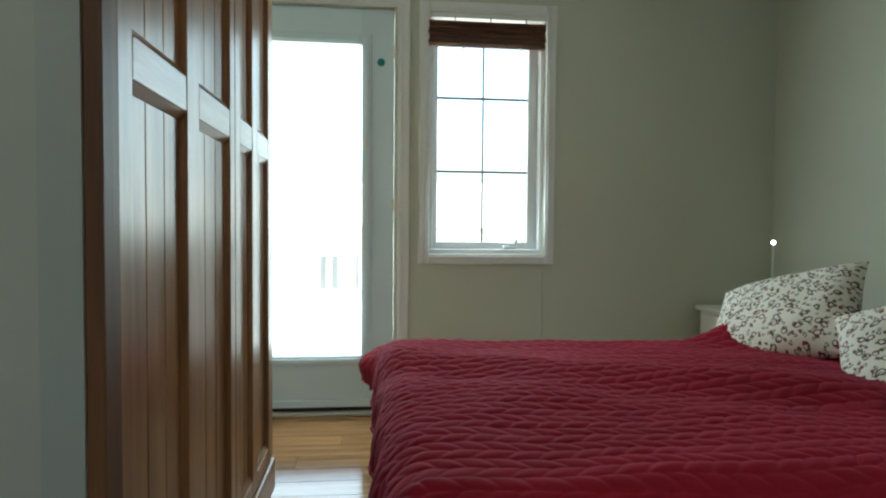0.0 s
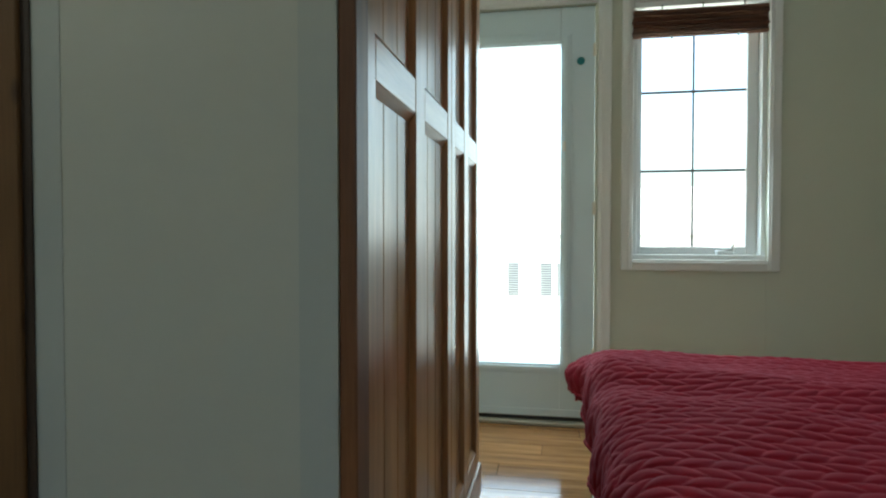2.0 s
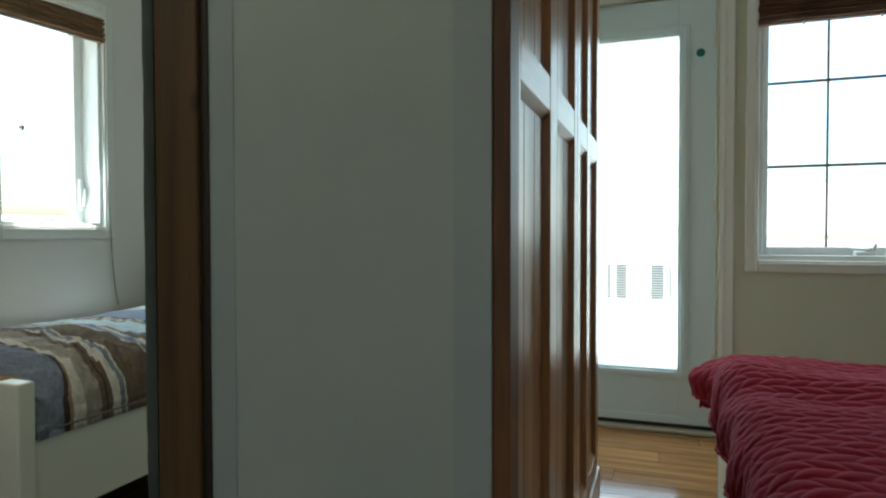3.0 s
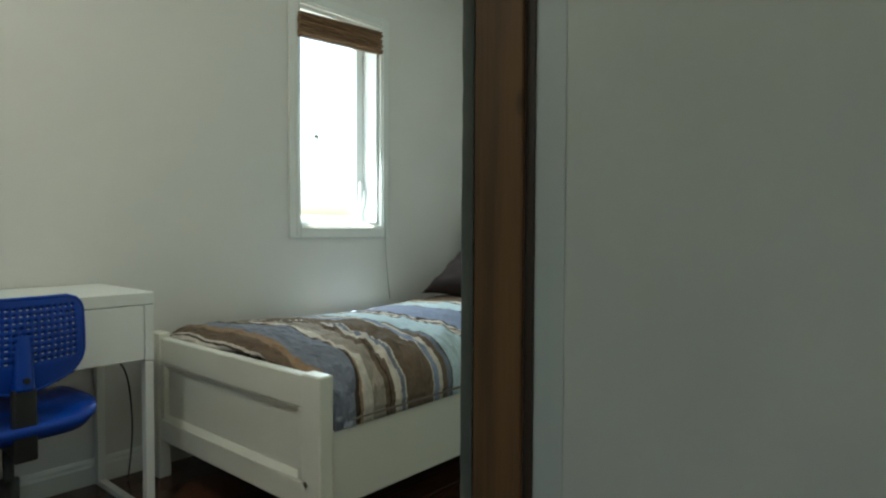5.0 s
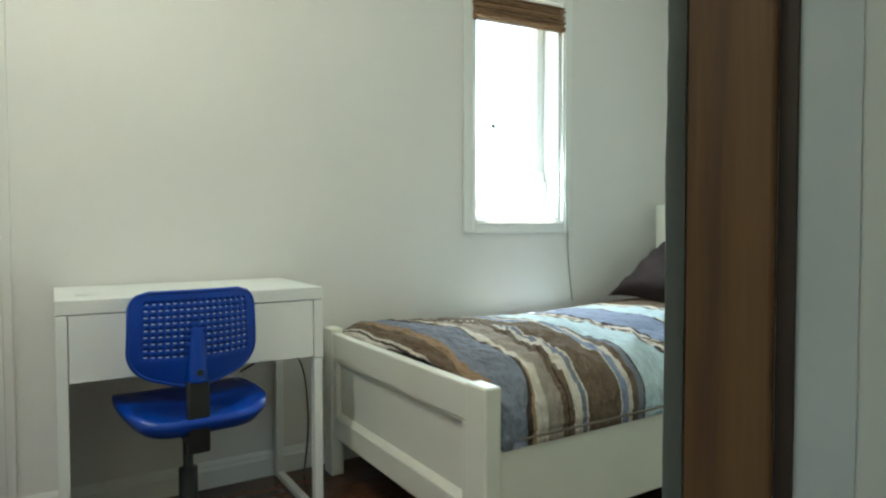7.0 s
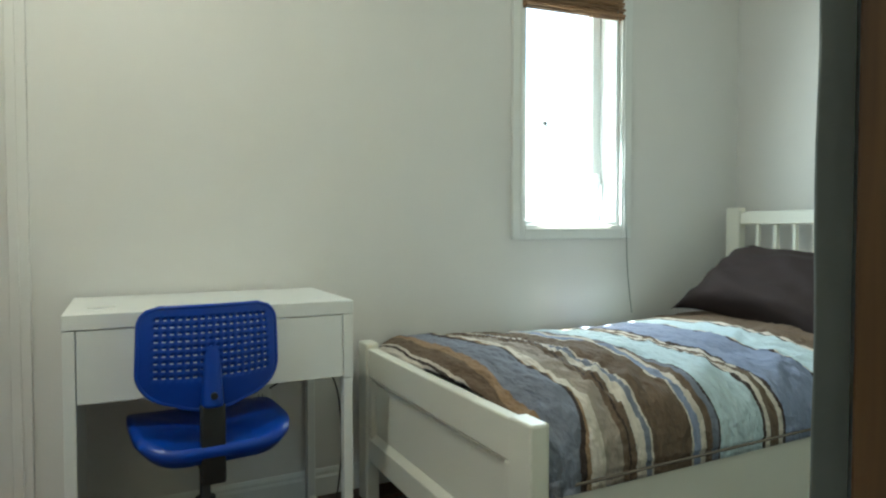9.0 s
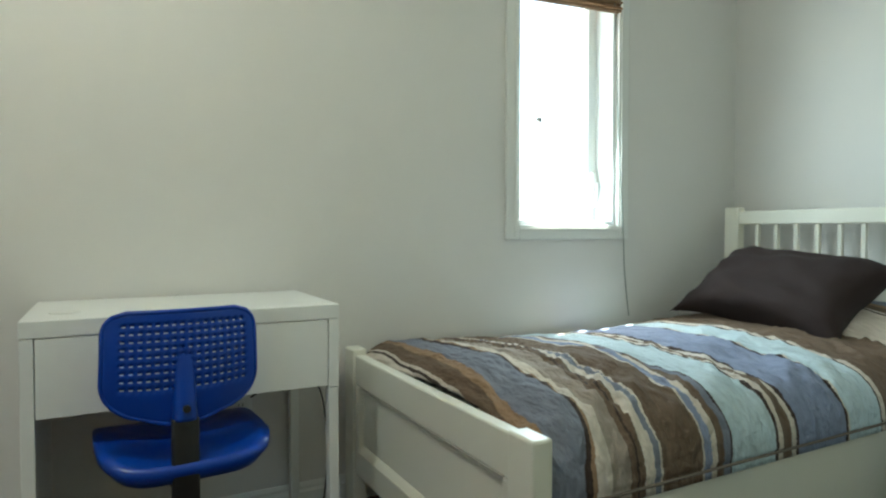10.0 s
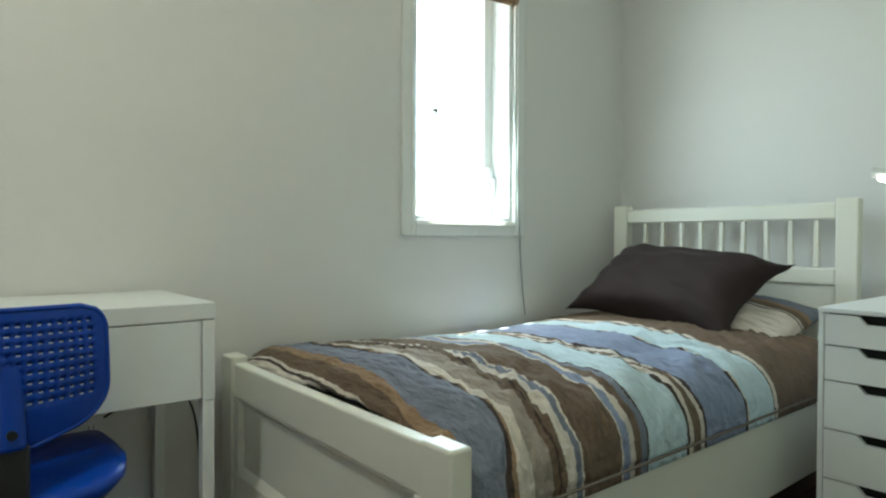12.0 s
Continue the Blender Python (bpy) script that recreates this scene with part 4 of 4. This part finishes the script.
    mid = [me.verts.new((-0.70 + (g[0, i].co.x + 0.70) * 0.86, -0.56 + (g[0, i].co.y + 0.56) * 0.86, g[0, i].co.z - 0.002)) for i in range(n * 2)]
    for i in range(n * 2):
        j = (i + 1) % (n * 2)
        me.faces.new((g[0, j], g[0, i], mid[i], mid[j]))
        me.faces.new((mid[j], mid[i], ctr))
        me.faces.new((g[2, i], g[2, j], bot))
    bmesh.ops.recalc_face_normals(me, faces=me.faces)
    put("seat", me, BLUE, "", True)
    bm = bmesh.new()
    rod(bm, (-0.68, -0.56, 0.06), (-0.68, -0.56, 0.35), 0.014, 16)
    rod(bm, (-0.68, -0.56, 0.06), (-0.68, -0.56, 0.25), 0.026, 16)
    put("gas_lift", bm, BLACK, "", True)
    for k in range(5):
        a = radians(72 * k + 20)
        dx, dy = math.cos(a), math.sin(a)
        bm = bmesh.new()
        box(bm, 0.015, -0.018, 0.062, 0.27, 0.018, 0.090, bevel=0.008, m=Matrix.Translation((-0.68, -0.56, 0)) @ Matrix.Rotation(a, 4, "Z"))
        leg = put("base_leg", bm, BLACK, "", True)
        bm = bmesh.new()
        cx, cy = -0.68 + 0.25 * dx, -0.56 + 0.25 * dy
        for e in (-0.014, 0.014):
            rod(bm, (cx - dy * (e - 0.008), cy + dx * (e - 0.008), 0.028), (cx - dy * (e + 0.008), cy + dx * (e + 0.008), 0.028), 0.028, 18)
        rod(bm, (cx, cy, 0.03), (cx, cy, 0.07), 0.007, 10)
        put("caster", bm, BLACK, "", True, leg)


office_chair()


def drawer_unit():
    x0, x1, y0, y1, h = 0.108, 0.468, 1.24, 1.80, 0.718
    d = thing("drawer_unit", "tall white drawer unit with cut-out handles beside the bed", "drawers", ((x0 + x1) / 2, (y0 + y1) / 2, 0))
    o = -Vector(((x0 + x1) / 2, (y0 + y1) / 2, 0))

    def piece(name, *dd, mat=DESK_WHITE, bevel=0.0015, label=""):
        bm = bmesh.new()
        box(bm, *dd, bevel=bevel)
        bmesh.ops.translate(bm, verts=bm.verts, vec=o)
        return part(name, bm, mat, d, label)
    piece("side", x0, y0 + 0.002, 0.012, x0 + 0.014, y1, h - 0.015)
    piece("side", x1 - 0.014, y0 + 0.002, 0.012, x1, y1, h - 0.015)
    piece("top", x0 - 0.001, y0, h - 0.014, x1 + 0.001, y1, h, bevel=0.002)
    piece("back", x0 + 0.015, y1 - 0.01, 0.03, x1 - 0.015, y1, h - 0.016)
    # Near-black sheet paints the shade seen through the handle cut-outs.
    piece("inside_shade", x0 + 0.016, y0 + 0.030, 0.02, x1 - 0.016, y0 + 0.034, h - 0.017, mat=DARK_GAP, bevel=0)
    zs = [0.702, 0.615, 0.519, 0.385, 0.249, 0.080]
    cx = (x0 + x1) / 2
    for a, b in zip(zs, zs[1:]):
        bm = bmesh.new()
        prof = [(x0 + 0.016, b + 0.002), (x1 - 0.016, b + 0.002), (x1 - 0.016, a - 0.002), (cx + 0.085, a - 0.002), (cx + 0.065, a - 0.024), (cx - 0.065, a - 0.024), (cx - 0.085, a - 0.002), (x0 + 0.016, a - 0.002)]
        fr = [bm.verts.new((x, y0 + 0.003, z)) for x, z in prof]
        bk = [bm.verts.new((x, y0 + 0.018, z)) for x, z in prof]
        bm.faces.new(fr)
        bm.faces.new(bk[::-1])
        for i in range(len(prof)):
            j = (i + 1) % len(prof)
            bm.faces.new((fr[j], fr[i], bk[i], bk[j]))
        bmesh.ops.recalc_face_normals(bm, faces=bm.faces)
        bmesh.ops.translate(bm, verts=bm.verts, vec=o)
        part("drawer_front", bm, DESK_WHITE, d)
    piece("plinth", x0 + 0.016, y0 + 0.02, 0.012, x1 - 0.016, y0 + 0.028, 0.08)
    for x in (x0 + 0.02, x1 - 0.02):
        for y in (y0 + 0.03, y1 - 0.03):
            bm = bmesh.new()
            rod(bm, (x, y, 0), (x, y, 0.012), 0.014)
            bmesh.ops.translate(bm, verts=bm.verts, vec=o)
            part("foot", bm, BLACK, d)


drawer_unit()


def table_lamp():
    t = thing("desk_lamp", "small white LED lamp, switched on, on the drawer unit", "lamp", (0.292, 1.63, 0.718))
    bm = bmesh.new()
    rod(bm, (0, 0, 0.0), (0, 0, 0.018), 0.055, 24)
    part("base", bm, TRIM, t)
    bm = bmesh.new()
    rod(bm, (0, 0, 0.018), (0.02, 0.02, 0.345), 0.006, 10)
    part("stem", bm, TRIM, t)
    bm = bmesh.new()
    rod(bm, (0.04, 0.01, 0.338), (-0.168, -0.03, 0.396), 0.016, 14)
    part("head", bm, TRIM, t)
    bm = bmesh.new()
    box(bm, -0.17, -0.018, -0.004, 0.0, 0.018, 0.0, m=Matrix.Translation((0.015, -0.008, 0.326)) @ pose(0, 0, 0, 0, 15.5, 10))
    part("led_strip", bm, BULB_WHITE, t, "glowing LED strip")
    b = thing("small_box", "small blue plastic box on the drawer unit", "box", (0.345, 1.42, 0.718))
    bm = bmesh.new()
    box(bm, -0.04, -0.03, 0, 0.04, 0.03, 0.045, bevel=0.006)
    part("box_body", bm, BLUE, b)


table_lamp()


def outlet():
    t = thing("wall_outlet", "white double wall outlet under the desk", "outlet", (XW, -0.33, 0.41))
    bm = bmesh.new()
    box(bm, 0, -0.036, -0.058, 0.006, 0.036, 0.058, bevel=0.003)
    part("cover_plate", bm, TRIM, t)
    for dz in (-0.024, 0.024):
        bm = bmesh.new()
        box(bm, 0.0055, -0.016, dz - 0.014, 0.008, 0.016, dz + 0.014, bevel=0.004)
        s = part("socket", bm, TRIM, t)
        bm = bmesh.new()
        for dy in (-0.006, 0.006):
            box(bm, 0.0078, dy - 0.0012, dz - 0.003, 0.0084, dy + 0.0012, dz + 0.006)
        part("slots", bm, BLACK, s)


outlet()


def cable(name, pts, label, r=0.003):
    cu = bpy.data.curves.new(name, "CURVE")
    cu.dimensions, cu.bevel_depth = "3D", r
    sp = cu.splines.new("NURBS")
    sp.points.add(len(pts) - 1)
    for p, c in zip(sp.points, pts):
        p.co = (*c, 1)
    sp.use_endpoint_u = True
    cu.materials.append(BLACK)
    tagged(new(name, cu), label, "cable")


cable("power_cable", [(XW + 0.012, -0.30, 0.41), (XW + 0.05, -0.16, 0.50), (-1.075, -0.075, 0.46), (-1.07, -0.06, 0.30), (-1.075, -0.05, 0.15), (-1.06, -0.08, 0.006)], "black power cable hanging between desk and bed")
bm = bmesh.new()
box(bm, XW, -1.036, 0.0, XW + 0.022, -0.985, 2.13, bevel=0.003)
box(bm, XW + 0.0222, -1.036, 0.0, XW + 0.030, -1.010, 2.13, bevel=0.002)
structure("trim_closet", bm, WALL_B, "white vertical trim strip in the room corner", "trim")


# ---- red room ----
def wardrobe():
    xf, y0, y1, h = 1.381, HY + 0.054, 0.864, 2.02
    w = thing("wardrobe", "lacquered pine wardrobe with framed panel doors", "wardrobe", (1.14, 0.28, 0))
    o = -Vector((1.14, 0.28, 0))

    def piece(name, mat, *dd, bevel=0.002, label="", parent=None):
        bm = bmesh.new()
        box(bm, *dd, bevel=bevel)
        bmesh.ops.translate(bm, verts=bm.verts, vec=o)
        return part(name, bm, mat, parent or w, label)
    piece("side", PINE, 0.91, y0, 0.10, xf - 0.024, y0 + 0.018, h - 0.03)
    piece("side", PINE, 0.89, y1 - 0.018, 0.10, xf - 0.024, y1, h - 0.03)
    piece("back", PINE, 0.904, y0, 0.10, 0.9095, y1, h - 0.03)
    piece("top", PINE_RAIL, 0.904, y0 - 0.004, h - 0.029, xf + 0.012, y1 + 0.01, h, bevel=0.004)
    piece("bottom", PINE_RAIL, 0.91, y0 + 0.019, 0.10, xf - 0.026, y1 - 0.019, 0.118)
    piece("base_rail", PINE_RAIL, xf - 0.024, y0, 0.105, xf + 0.008, y1 + 0.004, 0.205, bevel=0.006)
    for y in (y0 + 0.01, y1 - 0.06):
        for x in (0.915, xf - 0.075):
            piece("leg", PINE, x, y, 0.0, x + 0.05, y + 0.05, 0.099, bevel=0.004)
    # doors: (y from, y to, panel columns)
    z0, z1, r0, r1 = 0.21, h - 0.032, 1.152, 1.214
    for a, e, cols in ((y0 + 0.001, 0.339, ((-0.275, -0.030), (0.045, 0.292))), (0.3425, y1 - 0.001, ((0.395, 0.545), (0.610, 0.790)))):
        d = piece("door", PINE, xf - 0.0235, a + 0.002, z0 + 0.002, xf - 0.0205, e - 0.002, z1 - 0.002, bevel=0)
        edges = [a, *[q for c in cols for q in c], e]
        for s in range(0, len(edges), 2):
            piece("stile", PINE, xf - 0.020, edges[s], z0, xf, edges[s + 1], z1, bevel=0.0025, parent=d)
        for c0, c1 in cols:
            for q0, q1 in ((z0, z0 + 0.05), (r0, r1), (z1 - 0.09, z1)):
                piece("rail", PINE_RAIL, xf - 0.0195, c0 + 0.0005, q0, xf - 0.0005, c1 - 0.0005, q1, bevel=0.0025, parent=d)
            for q0, q1 in ((z0 + 0.0505, r0 - 0.0005), (r1 + 0.0005, z1 - 0.0905)):
                for k in range(3):
                    p0, p1 = c0 + (c1 - c0) * k / 3, c0 + (c1 - c0) * (k + 1) / 3
                    piece("board", PINE, xf - 0.020, p0 + 0.0003, q0, xf - 0.013, p1 - 0.0003, q1, bevel=0.0022, parent=d)
                for u0, u1, top in ((c0, c1, True), (c0, c1, False)):
                    bm = bmesh.new()
                    zz, sg = (q1, -1) if top else (q0, 1)
                    pr = [(xf - 0.0128, zz), (xf - 0.002, zz), (xf - 0.0128, zz + sg * 0.015)]
                    lo = [bm.verts.new((x, u0 + 0.001, z)) for x, z in pr]
                    hi = [bm.verts.new((x, u1 - 0.001, z)) for x, z in pr]
                    bm.faces.new(lo)
                    bm.faces.new(hi[::-1])
                    for i in range(3):
                        j = (i + 1) % 3
                        bm.faces.new((lo[i], hi[i], hi[j], lo[j]))
                    bmesh.ops.recalc_face_normals(bm, faces=bm.faces)
                    bmesh.ops.translate(bm, verts=bm.verts, vec=o)
                    part("moulding", bm, PINE_RAIL, d)


wardrobe()

AX0, AX1, AY0, AY1, AZ = 1.715, 3.74, -0.27, 1.08, 0.540


def red_bed():
    b = thing("double_bed", "double bed with white base under a red quilt", "bed", ((AX0 + AX1) / 2, (AY0 + AY1) / 2, 0))
    o = -Vector(((AX0 + AX1) / 2, (AY0 + AY1) / 2, 0))
    bm = bmesh.new()
    box(bm, AX0 + 0.028, AY0 + 0.035, 0.06, AX1, AY1 - 0.035, 0.30, bevel=0.012)
    bmesh.ops.translate(bm, verts=bm.verts, vec=o)
    part("base", bm, BED_WHITE, b, "white bed base")
    bm = bmesh.new()
    box(bm, AX0 + 0.05, AY0 + 0.05, 0.301, AX1, AY1 - 0.05, 0.475, bevel=0.05, segs=3)
    bmesh.ops.translate(bm, verts=bm.verts, vec=o)
    part("mattress", bm, MATTRESS, b)
    for x in (AX0 + 0.05, AX1 - 0.1):
        for y in (AY0 + 0.05, AY1 - 0.1):
            bm = bmesh.new()
            box(bm, x, y, 0, x + 0.05, y + 0.05, 0.062, bevel=0.003)
            bmesh.ops.translate(bm, verts=bm.verts, vec=o)
            part("leg", bm, BED_WHITE, b)
    bm = bmesh.new()
    box(bm, AX1 + 0.002, AY0, 0.0, AX1 + 0.04, AY1, 0.80, bevel=0.01)
    bmesh.ops.translate(bm, verts=bm.verts, vec=o)
    part("headboard", bm, BED_WHITE, b)


red_bed()


def quilt():
    """Red quilt with stitched rows of leaf-shaped puffs; it hangs over the foot and both sides."""
    hang, hang_foot = 0.15, 0.12
    LX, LY = AX1 - AX0 - 0.05, AY1 - AY0
    nu, nv = 520, 470

    def puffs(s, t):
        """Braided rows: slanted leaves that lean one way and the other, pulled down at the stitching."""
        r = t / 0.040
        row, fr = math.floor(r), r - math.floor(r)
        lean = 1 if row % 2 else -1
        q = s / 0.056 + 0.5 * row + 0.55 * lean * (fr - 0.5) + 0.3 * noise.noise((s * 9, row * 3.1, 0.5))
        fq = q - math.floor(q)
        leaf = math.sqrt(max(0.0, 1 - (2 * fq - 1) ** 2)) * math.sqrt(max(0.0, 1 - (2 * fr - 1) ** 2))
        full = 0.85 + 0.45 * noise.noise((s * 6, row * 1.7, 3.0))
        return 0.0075 * full * leaf

    def f(u, v):
        s = u ** 1.15 * (LX + hang_foot) - hang_foot    # s < 0: past the foot
        t = v * (LY + 2 * hang) - hang        # t < 0 near side, > LY far side
        wav = 0.020 * noise.noise((s * 1.8, t * 2.2, 1.0)) + 0.012 * noise.noise((s * 4.2 + 3, t * 3.4, 0.3))
        wav += 0.016 * math.exp(-((t - 1.05 + 0.42 * s) / 0.10) ** 2) - 0.012 * math.exp(-((t - 0.86 + 0.42 * s) / 0.09) ** 2)
        hgt = AZ + 0.012 + wav + puffs(s + 0.03 * noise.noise((s * 3, t * 3, 5)), t + 0.03 * noise.noise((s * 2.5, t * 2.5, 9)))
        head = max(0.0, min(1.0, (s - 1.12) / 0.32))
        hgt += 0.11 * head * head * (3 - 2 * head) * math.exp(-((t - 1.32) / 0.13) ** 2)
        hgt -= 0.018 * max(0, min(1, (s - 0.9) / 0.9))
        x, y, z = AX0 + s, AY0 + t, hgt
        rr = 0.09
        drop = 0.0

        def over(e):
            """distance past a rounded edge -> (sideways, down)"""
            if e < 0:
                return e, 0.0
            a = min(e / rr, math.pi / 2)
            return rr * math.sin(a), rr * (1 - math.cos(a)) + max(0, e - rr * math.pi / 2)
        if s < rr:
            out, dn = over(rr - s)
            x, drop = AX0 + rr - out - 0.012 * noise.noise((t * 4, dn * 3, 2)) * min(1, dn * 8), drop + dn
        if t < rr:
            out, dn = over(rr - t)
            y, drop = AY0 + rr - out, max(drop, dn)
        if t > LY - rr:
            out, dn = over(t - LY + rr)
            y, drop = AY1 - rr + out - 0.012 * noise.noise((s * 4, dn * 3, 6)) * min(1, dn * 8), max(drop, dn)
        ruffle = min(1, drop / 0.12)
        x -= ruffle * 0.010 * math.sin(t * 26 + 2 * noise.noise((t * 2, 0, 0))) * (1 if s < 0 else 0)
        bulge = 0.5 * puffs(s, t) * ruffle
        # the far corner of the foot pokes out
        poke = math.exp(-((t - LY + 0.02) / 0.12) ** 2) * math.exp(-((s + 0.08) / 0.07) ** 2)
        return (x - bulge * (s < 0) - 0.055 * poke, y, z - drop + 0.03 * poke)
    me = grid_mesh(nu, nv, f)
    ob = sheet_object("quilt", me, QUILT, 0.012, "crimson quilt with stitched leaf-shaped puffs on the double bed", "quilt")
    rim = [f(i / 200, 1.0) for i in range(200, 0, -1)] + [f(0.0, 1 - j / 200) for j in range(200)]
    tube("piping", rim, 0.005, QUILT, ob, "red corded edge of the quilt")


quilt()
cushion("pillow", 0.53, 0.43, 0.18, FLORAL, pose(3.165, 0.915, 0.632, 42, -17, -58), "off-white pillow with small maroon and green floral print", seed=2.0)
cushion("pillow", 0.50, 0.46, 0.18, FLORAL, pose(3.235, 0.36, 0.602, 42, -17, -50), "off-white floral pillow lying on the red quilt", seed=7.0)
cushion("pillow", 0.60, 0.46, 0.15, plain("pillowcase_maroon", (0.05, 0.008, 0.014), 0.9), pose(3.50, 0.52, 0.66, 0, -60, 0), "dark maroon pillow behind the floral pillows", seed=9.0)


def nightstand():
    n = thing("nightstand", "small cream nightstand in the corner beside the bed", "nightstand", (3.622, 1.73, 0))
    for nm, dd in (("top", (-0.235, -0.215, 0.530, 0.205, 0.215, 0.552)), ("body", (-0.215, -0.195, 0.10, 0.195, 0.195, 0.529)), ("drawer_front", (-0.23, -0.17, 0.37, -0.216, 0.17, 0.515))):
        boxes(nm, BED_WHITE, n, dd)
    for x in (-0.21, 0.15):
        for y in (-0.19, 0.15):
            boxes("leg", BED_WHITE, n, (x, y, 0, x + 0.04, y + 0.04, 0.099))

nightstand()


def bedside_lamp():
    l_ = thing("bedside_lamp", "small bedside lamp with a lit round bulb", "lamp", (3.652, 1.70, 0.552))
    bm = bmesh.new()
    rod(bm, (0, 0, 0), (0, 0, 0.015), 0.045, 20)
    part("base", bm, TRIM, l_)
    bm = bmesh.new()
    rod(bm, (0, 0, 0.015), (0, 0, 0.330), 0.003)
    part("stem", bm, TRIM, l_)
    bm = bmesh.new()
    bmesh.ops.create_uvsphere(bm, u_segments=16, v_segments=10, radius=0.0105, matrix=Matrix.Translation((0, 0, 0.338)))
    part("bulb", bm, BULB_WHITE, l_, "glowing round bulb", True)


bedside_lamp()


def hall_lamp():
    l_ = thing("ceiling_light", "small warm ceiling light with a round bulb", "lamp", (2.0, -1.6, H - 0.002))
    bm = bmesh.new()
    rod(bm, (0, 0, -0.03), (0, 0, 0), 0.09, 24)
    part("mount", bm, TRIM, l_)
    bm = bmesh.new()
    bmesh.ops.create_uvsphere(bm, u_segments=20, v_segments=12, radius=0.05, matrix=Matrix.Translation((0, 0, -0.08)))
    part("bulb", bm, BULB_WARM, l_, "glowing warm bulb", True)


hall_lamp()
copy_thing(bpy.data.objects["ceiling_light"], Matrix.Translation((0.05, -0.95, H - 0.002)))


# ---- outside ----
bm = bmesh.new()
box(bm, -400, 2.3, -3.2, 400, 900, -3.0)
structure("ground", bm, GROUND, "pale ground outside", "ground")
bm = bmesh.new()
box(bm, -400, -400, -3.2, -1.45, 2.3, -3.0)
structure("ground_west", bm, GROUND, "pale ground beside the house", "ground")


def balcony():
    bm = bmesh.new()
    box(bm, -0.2, YA + 0.23, -0.20, 3.6, 3.75, -0.06, bevel=0.01)
    structure("balcony_floor", bm, CONCRETE, "pale balcony deck", "balcony")
    r = thing("balcony_railing", "white balcony railing with square balusters", "railing", (1.7, 3.70, -0.06))
    boxes("top_rail", SIDING, r, (-1.9, -0.04, 0.90, 1.9, 0.04, 0.95))
    boxes("bottom_rail", SIDING, r, (-1.9, -0.02, 0.08, 1.9, 0.02, 0.13))
    x = -1.85
    while x < 1.9:
        boxes("baluster", SIDING, r, (x - 0.02, -0.019, 0.131, x + 0.02, 0.019, 0.899))
        x += 0.125
    for x in (-1.88, 0.0, 1.88):
        boxes("post", SIDING, r, (x - 0.045, -0.045, 0, x + 0.045, 0.045, 1.05))


balcony()


def neighbour(name, x0, x1, y, zr):
    h = thing(name, "pale neighbouring house with narrow louvred shutters", "house", ((x0 + x1) / 2, y, -3.0))
    w = (x1 - x0) / 2
    bm = bmesh.new()
    box(bm, -w, 0, 0, w, 8, zr + 3.0)
    part("wall", bm, SIDING, h)
    bm = bmesh.new()
    pts = [(-0.4, zr + 3.0), (8.4, zr + 3.0), (4, zr + 4.6)]
    a = [bm.verts.new((-w - 0.4, q, z)) for q, z in pts]
    b = [bm.verts.new((w + 0.4, q, z)) for q, z in pts]
    bm.faces.new(a)
    bm.faces.new(b[::-1])
    for i in range(3):
        j = (i + 1) % 3
        bm.faces.new((a[i], a[j], b[j], b[i]))
    bmesh.ops.recalc_face_normals(bm, faces=bm.faces)
    part("roof", bm, ROOF, h)
    cx = (x0 + x1) / 2
    for x, hw in LOUVRES:
        k = x - cx
        sh = boxes("shutter", SIDING, h, (k - hw - 0.02, -0.05, 2.05, k + hw + 0.02, -0.001, 3.15))
        for q in range(14):
            boxes("slat", SHUTTER, sh, (k - hw, -0.066, 2.15 + q * 0.067, k + hw, -0.0505, 2.182 + q * 0.067), bevel=0)
        boxes("shutter_cap", SHUTTER, h, (k - hw, -0.02, 3.62, k + hw, -0.001, 3.645), bevel=0)


LOUVRES = ((0.37, 0.25), (1.46, 0.34))
neighbour("house", -9.7, 8.3, 17, 0.9)


# ---- floor boards ----
def planks(material, x0, x1, y0, y1, along, width, length):
    me_cache = {}
    rng = random.Random(5)
    a0, a1, b0, b1 = (x0, x1, y0, y1) if along == "x" else (y0, y1, x0, x1)
    b, row = b0, 0
    while b < b1 - 1e-4:
        wd = min(width, b1 - b)
        a = a0 - (row * 0.43 % 1) * length
        while a < a1 - 1e-4:
            s, e = max(a, a0), min(a + length, a1)
            if e - s > 0.02:
                key = (round(e - s, 3), round(wd, 3))
                if key not in me_cache:
                    bm = bmesh.new()
                    sx, sy = (e - s, wd) if along == "x" else (wd, e - s)
                    box(bm, 0.0005, 0.0005, -0.0118, sx - 0.0005, sy - 0.0005, 0.0, bevel=0.0012, segs=1)
                    me = bpy.data.meshes.new("plank")
                    bm.to_mesh(me)
                    bm.free()
                    me.materials.append(material)
                    me_cache[key] = me
                ob = new("plank", me_cache[key])
                ob.location = (s, b, 0) if along == "x" else (b, s, 0)
                ob.parent = floor
            a += length
        b += wd
        row += 1


planks(FLOOR_A, 0.902, 3.83, HY + 0.05, YA - 0.031, "x", 0.127, 1.2)
planks(FLOOR_A, 0.870, 3.83, -3.4, HY + 0.05, "x", 0.127, 1.2)
planks(FLOOR_B, XW, 0.870, -3.4, YB, "y", 0.127, 1.2)
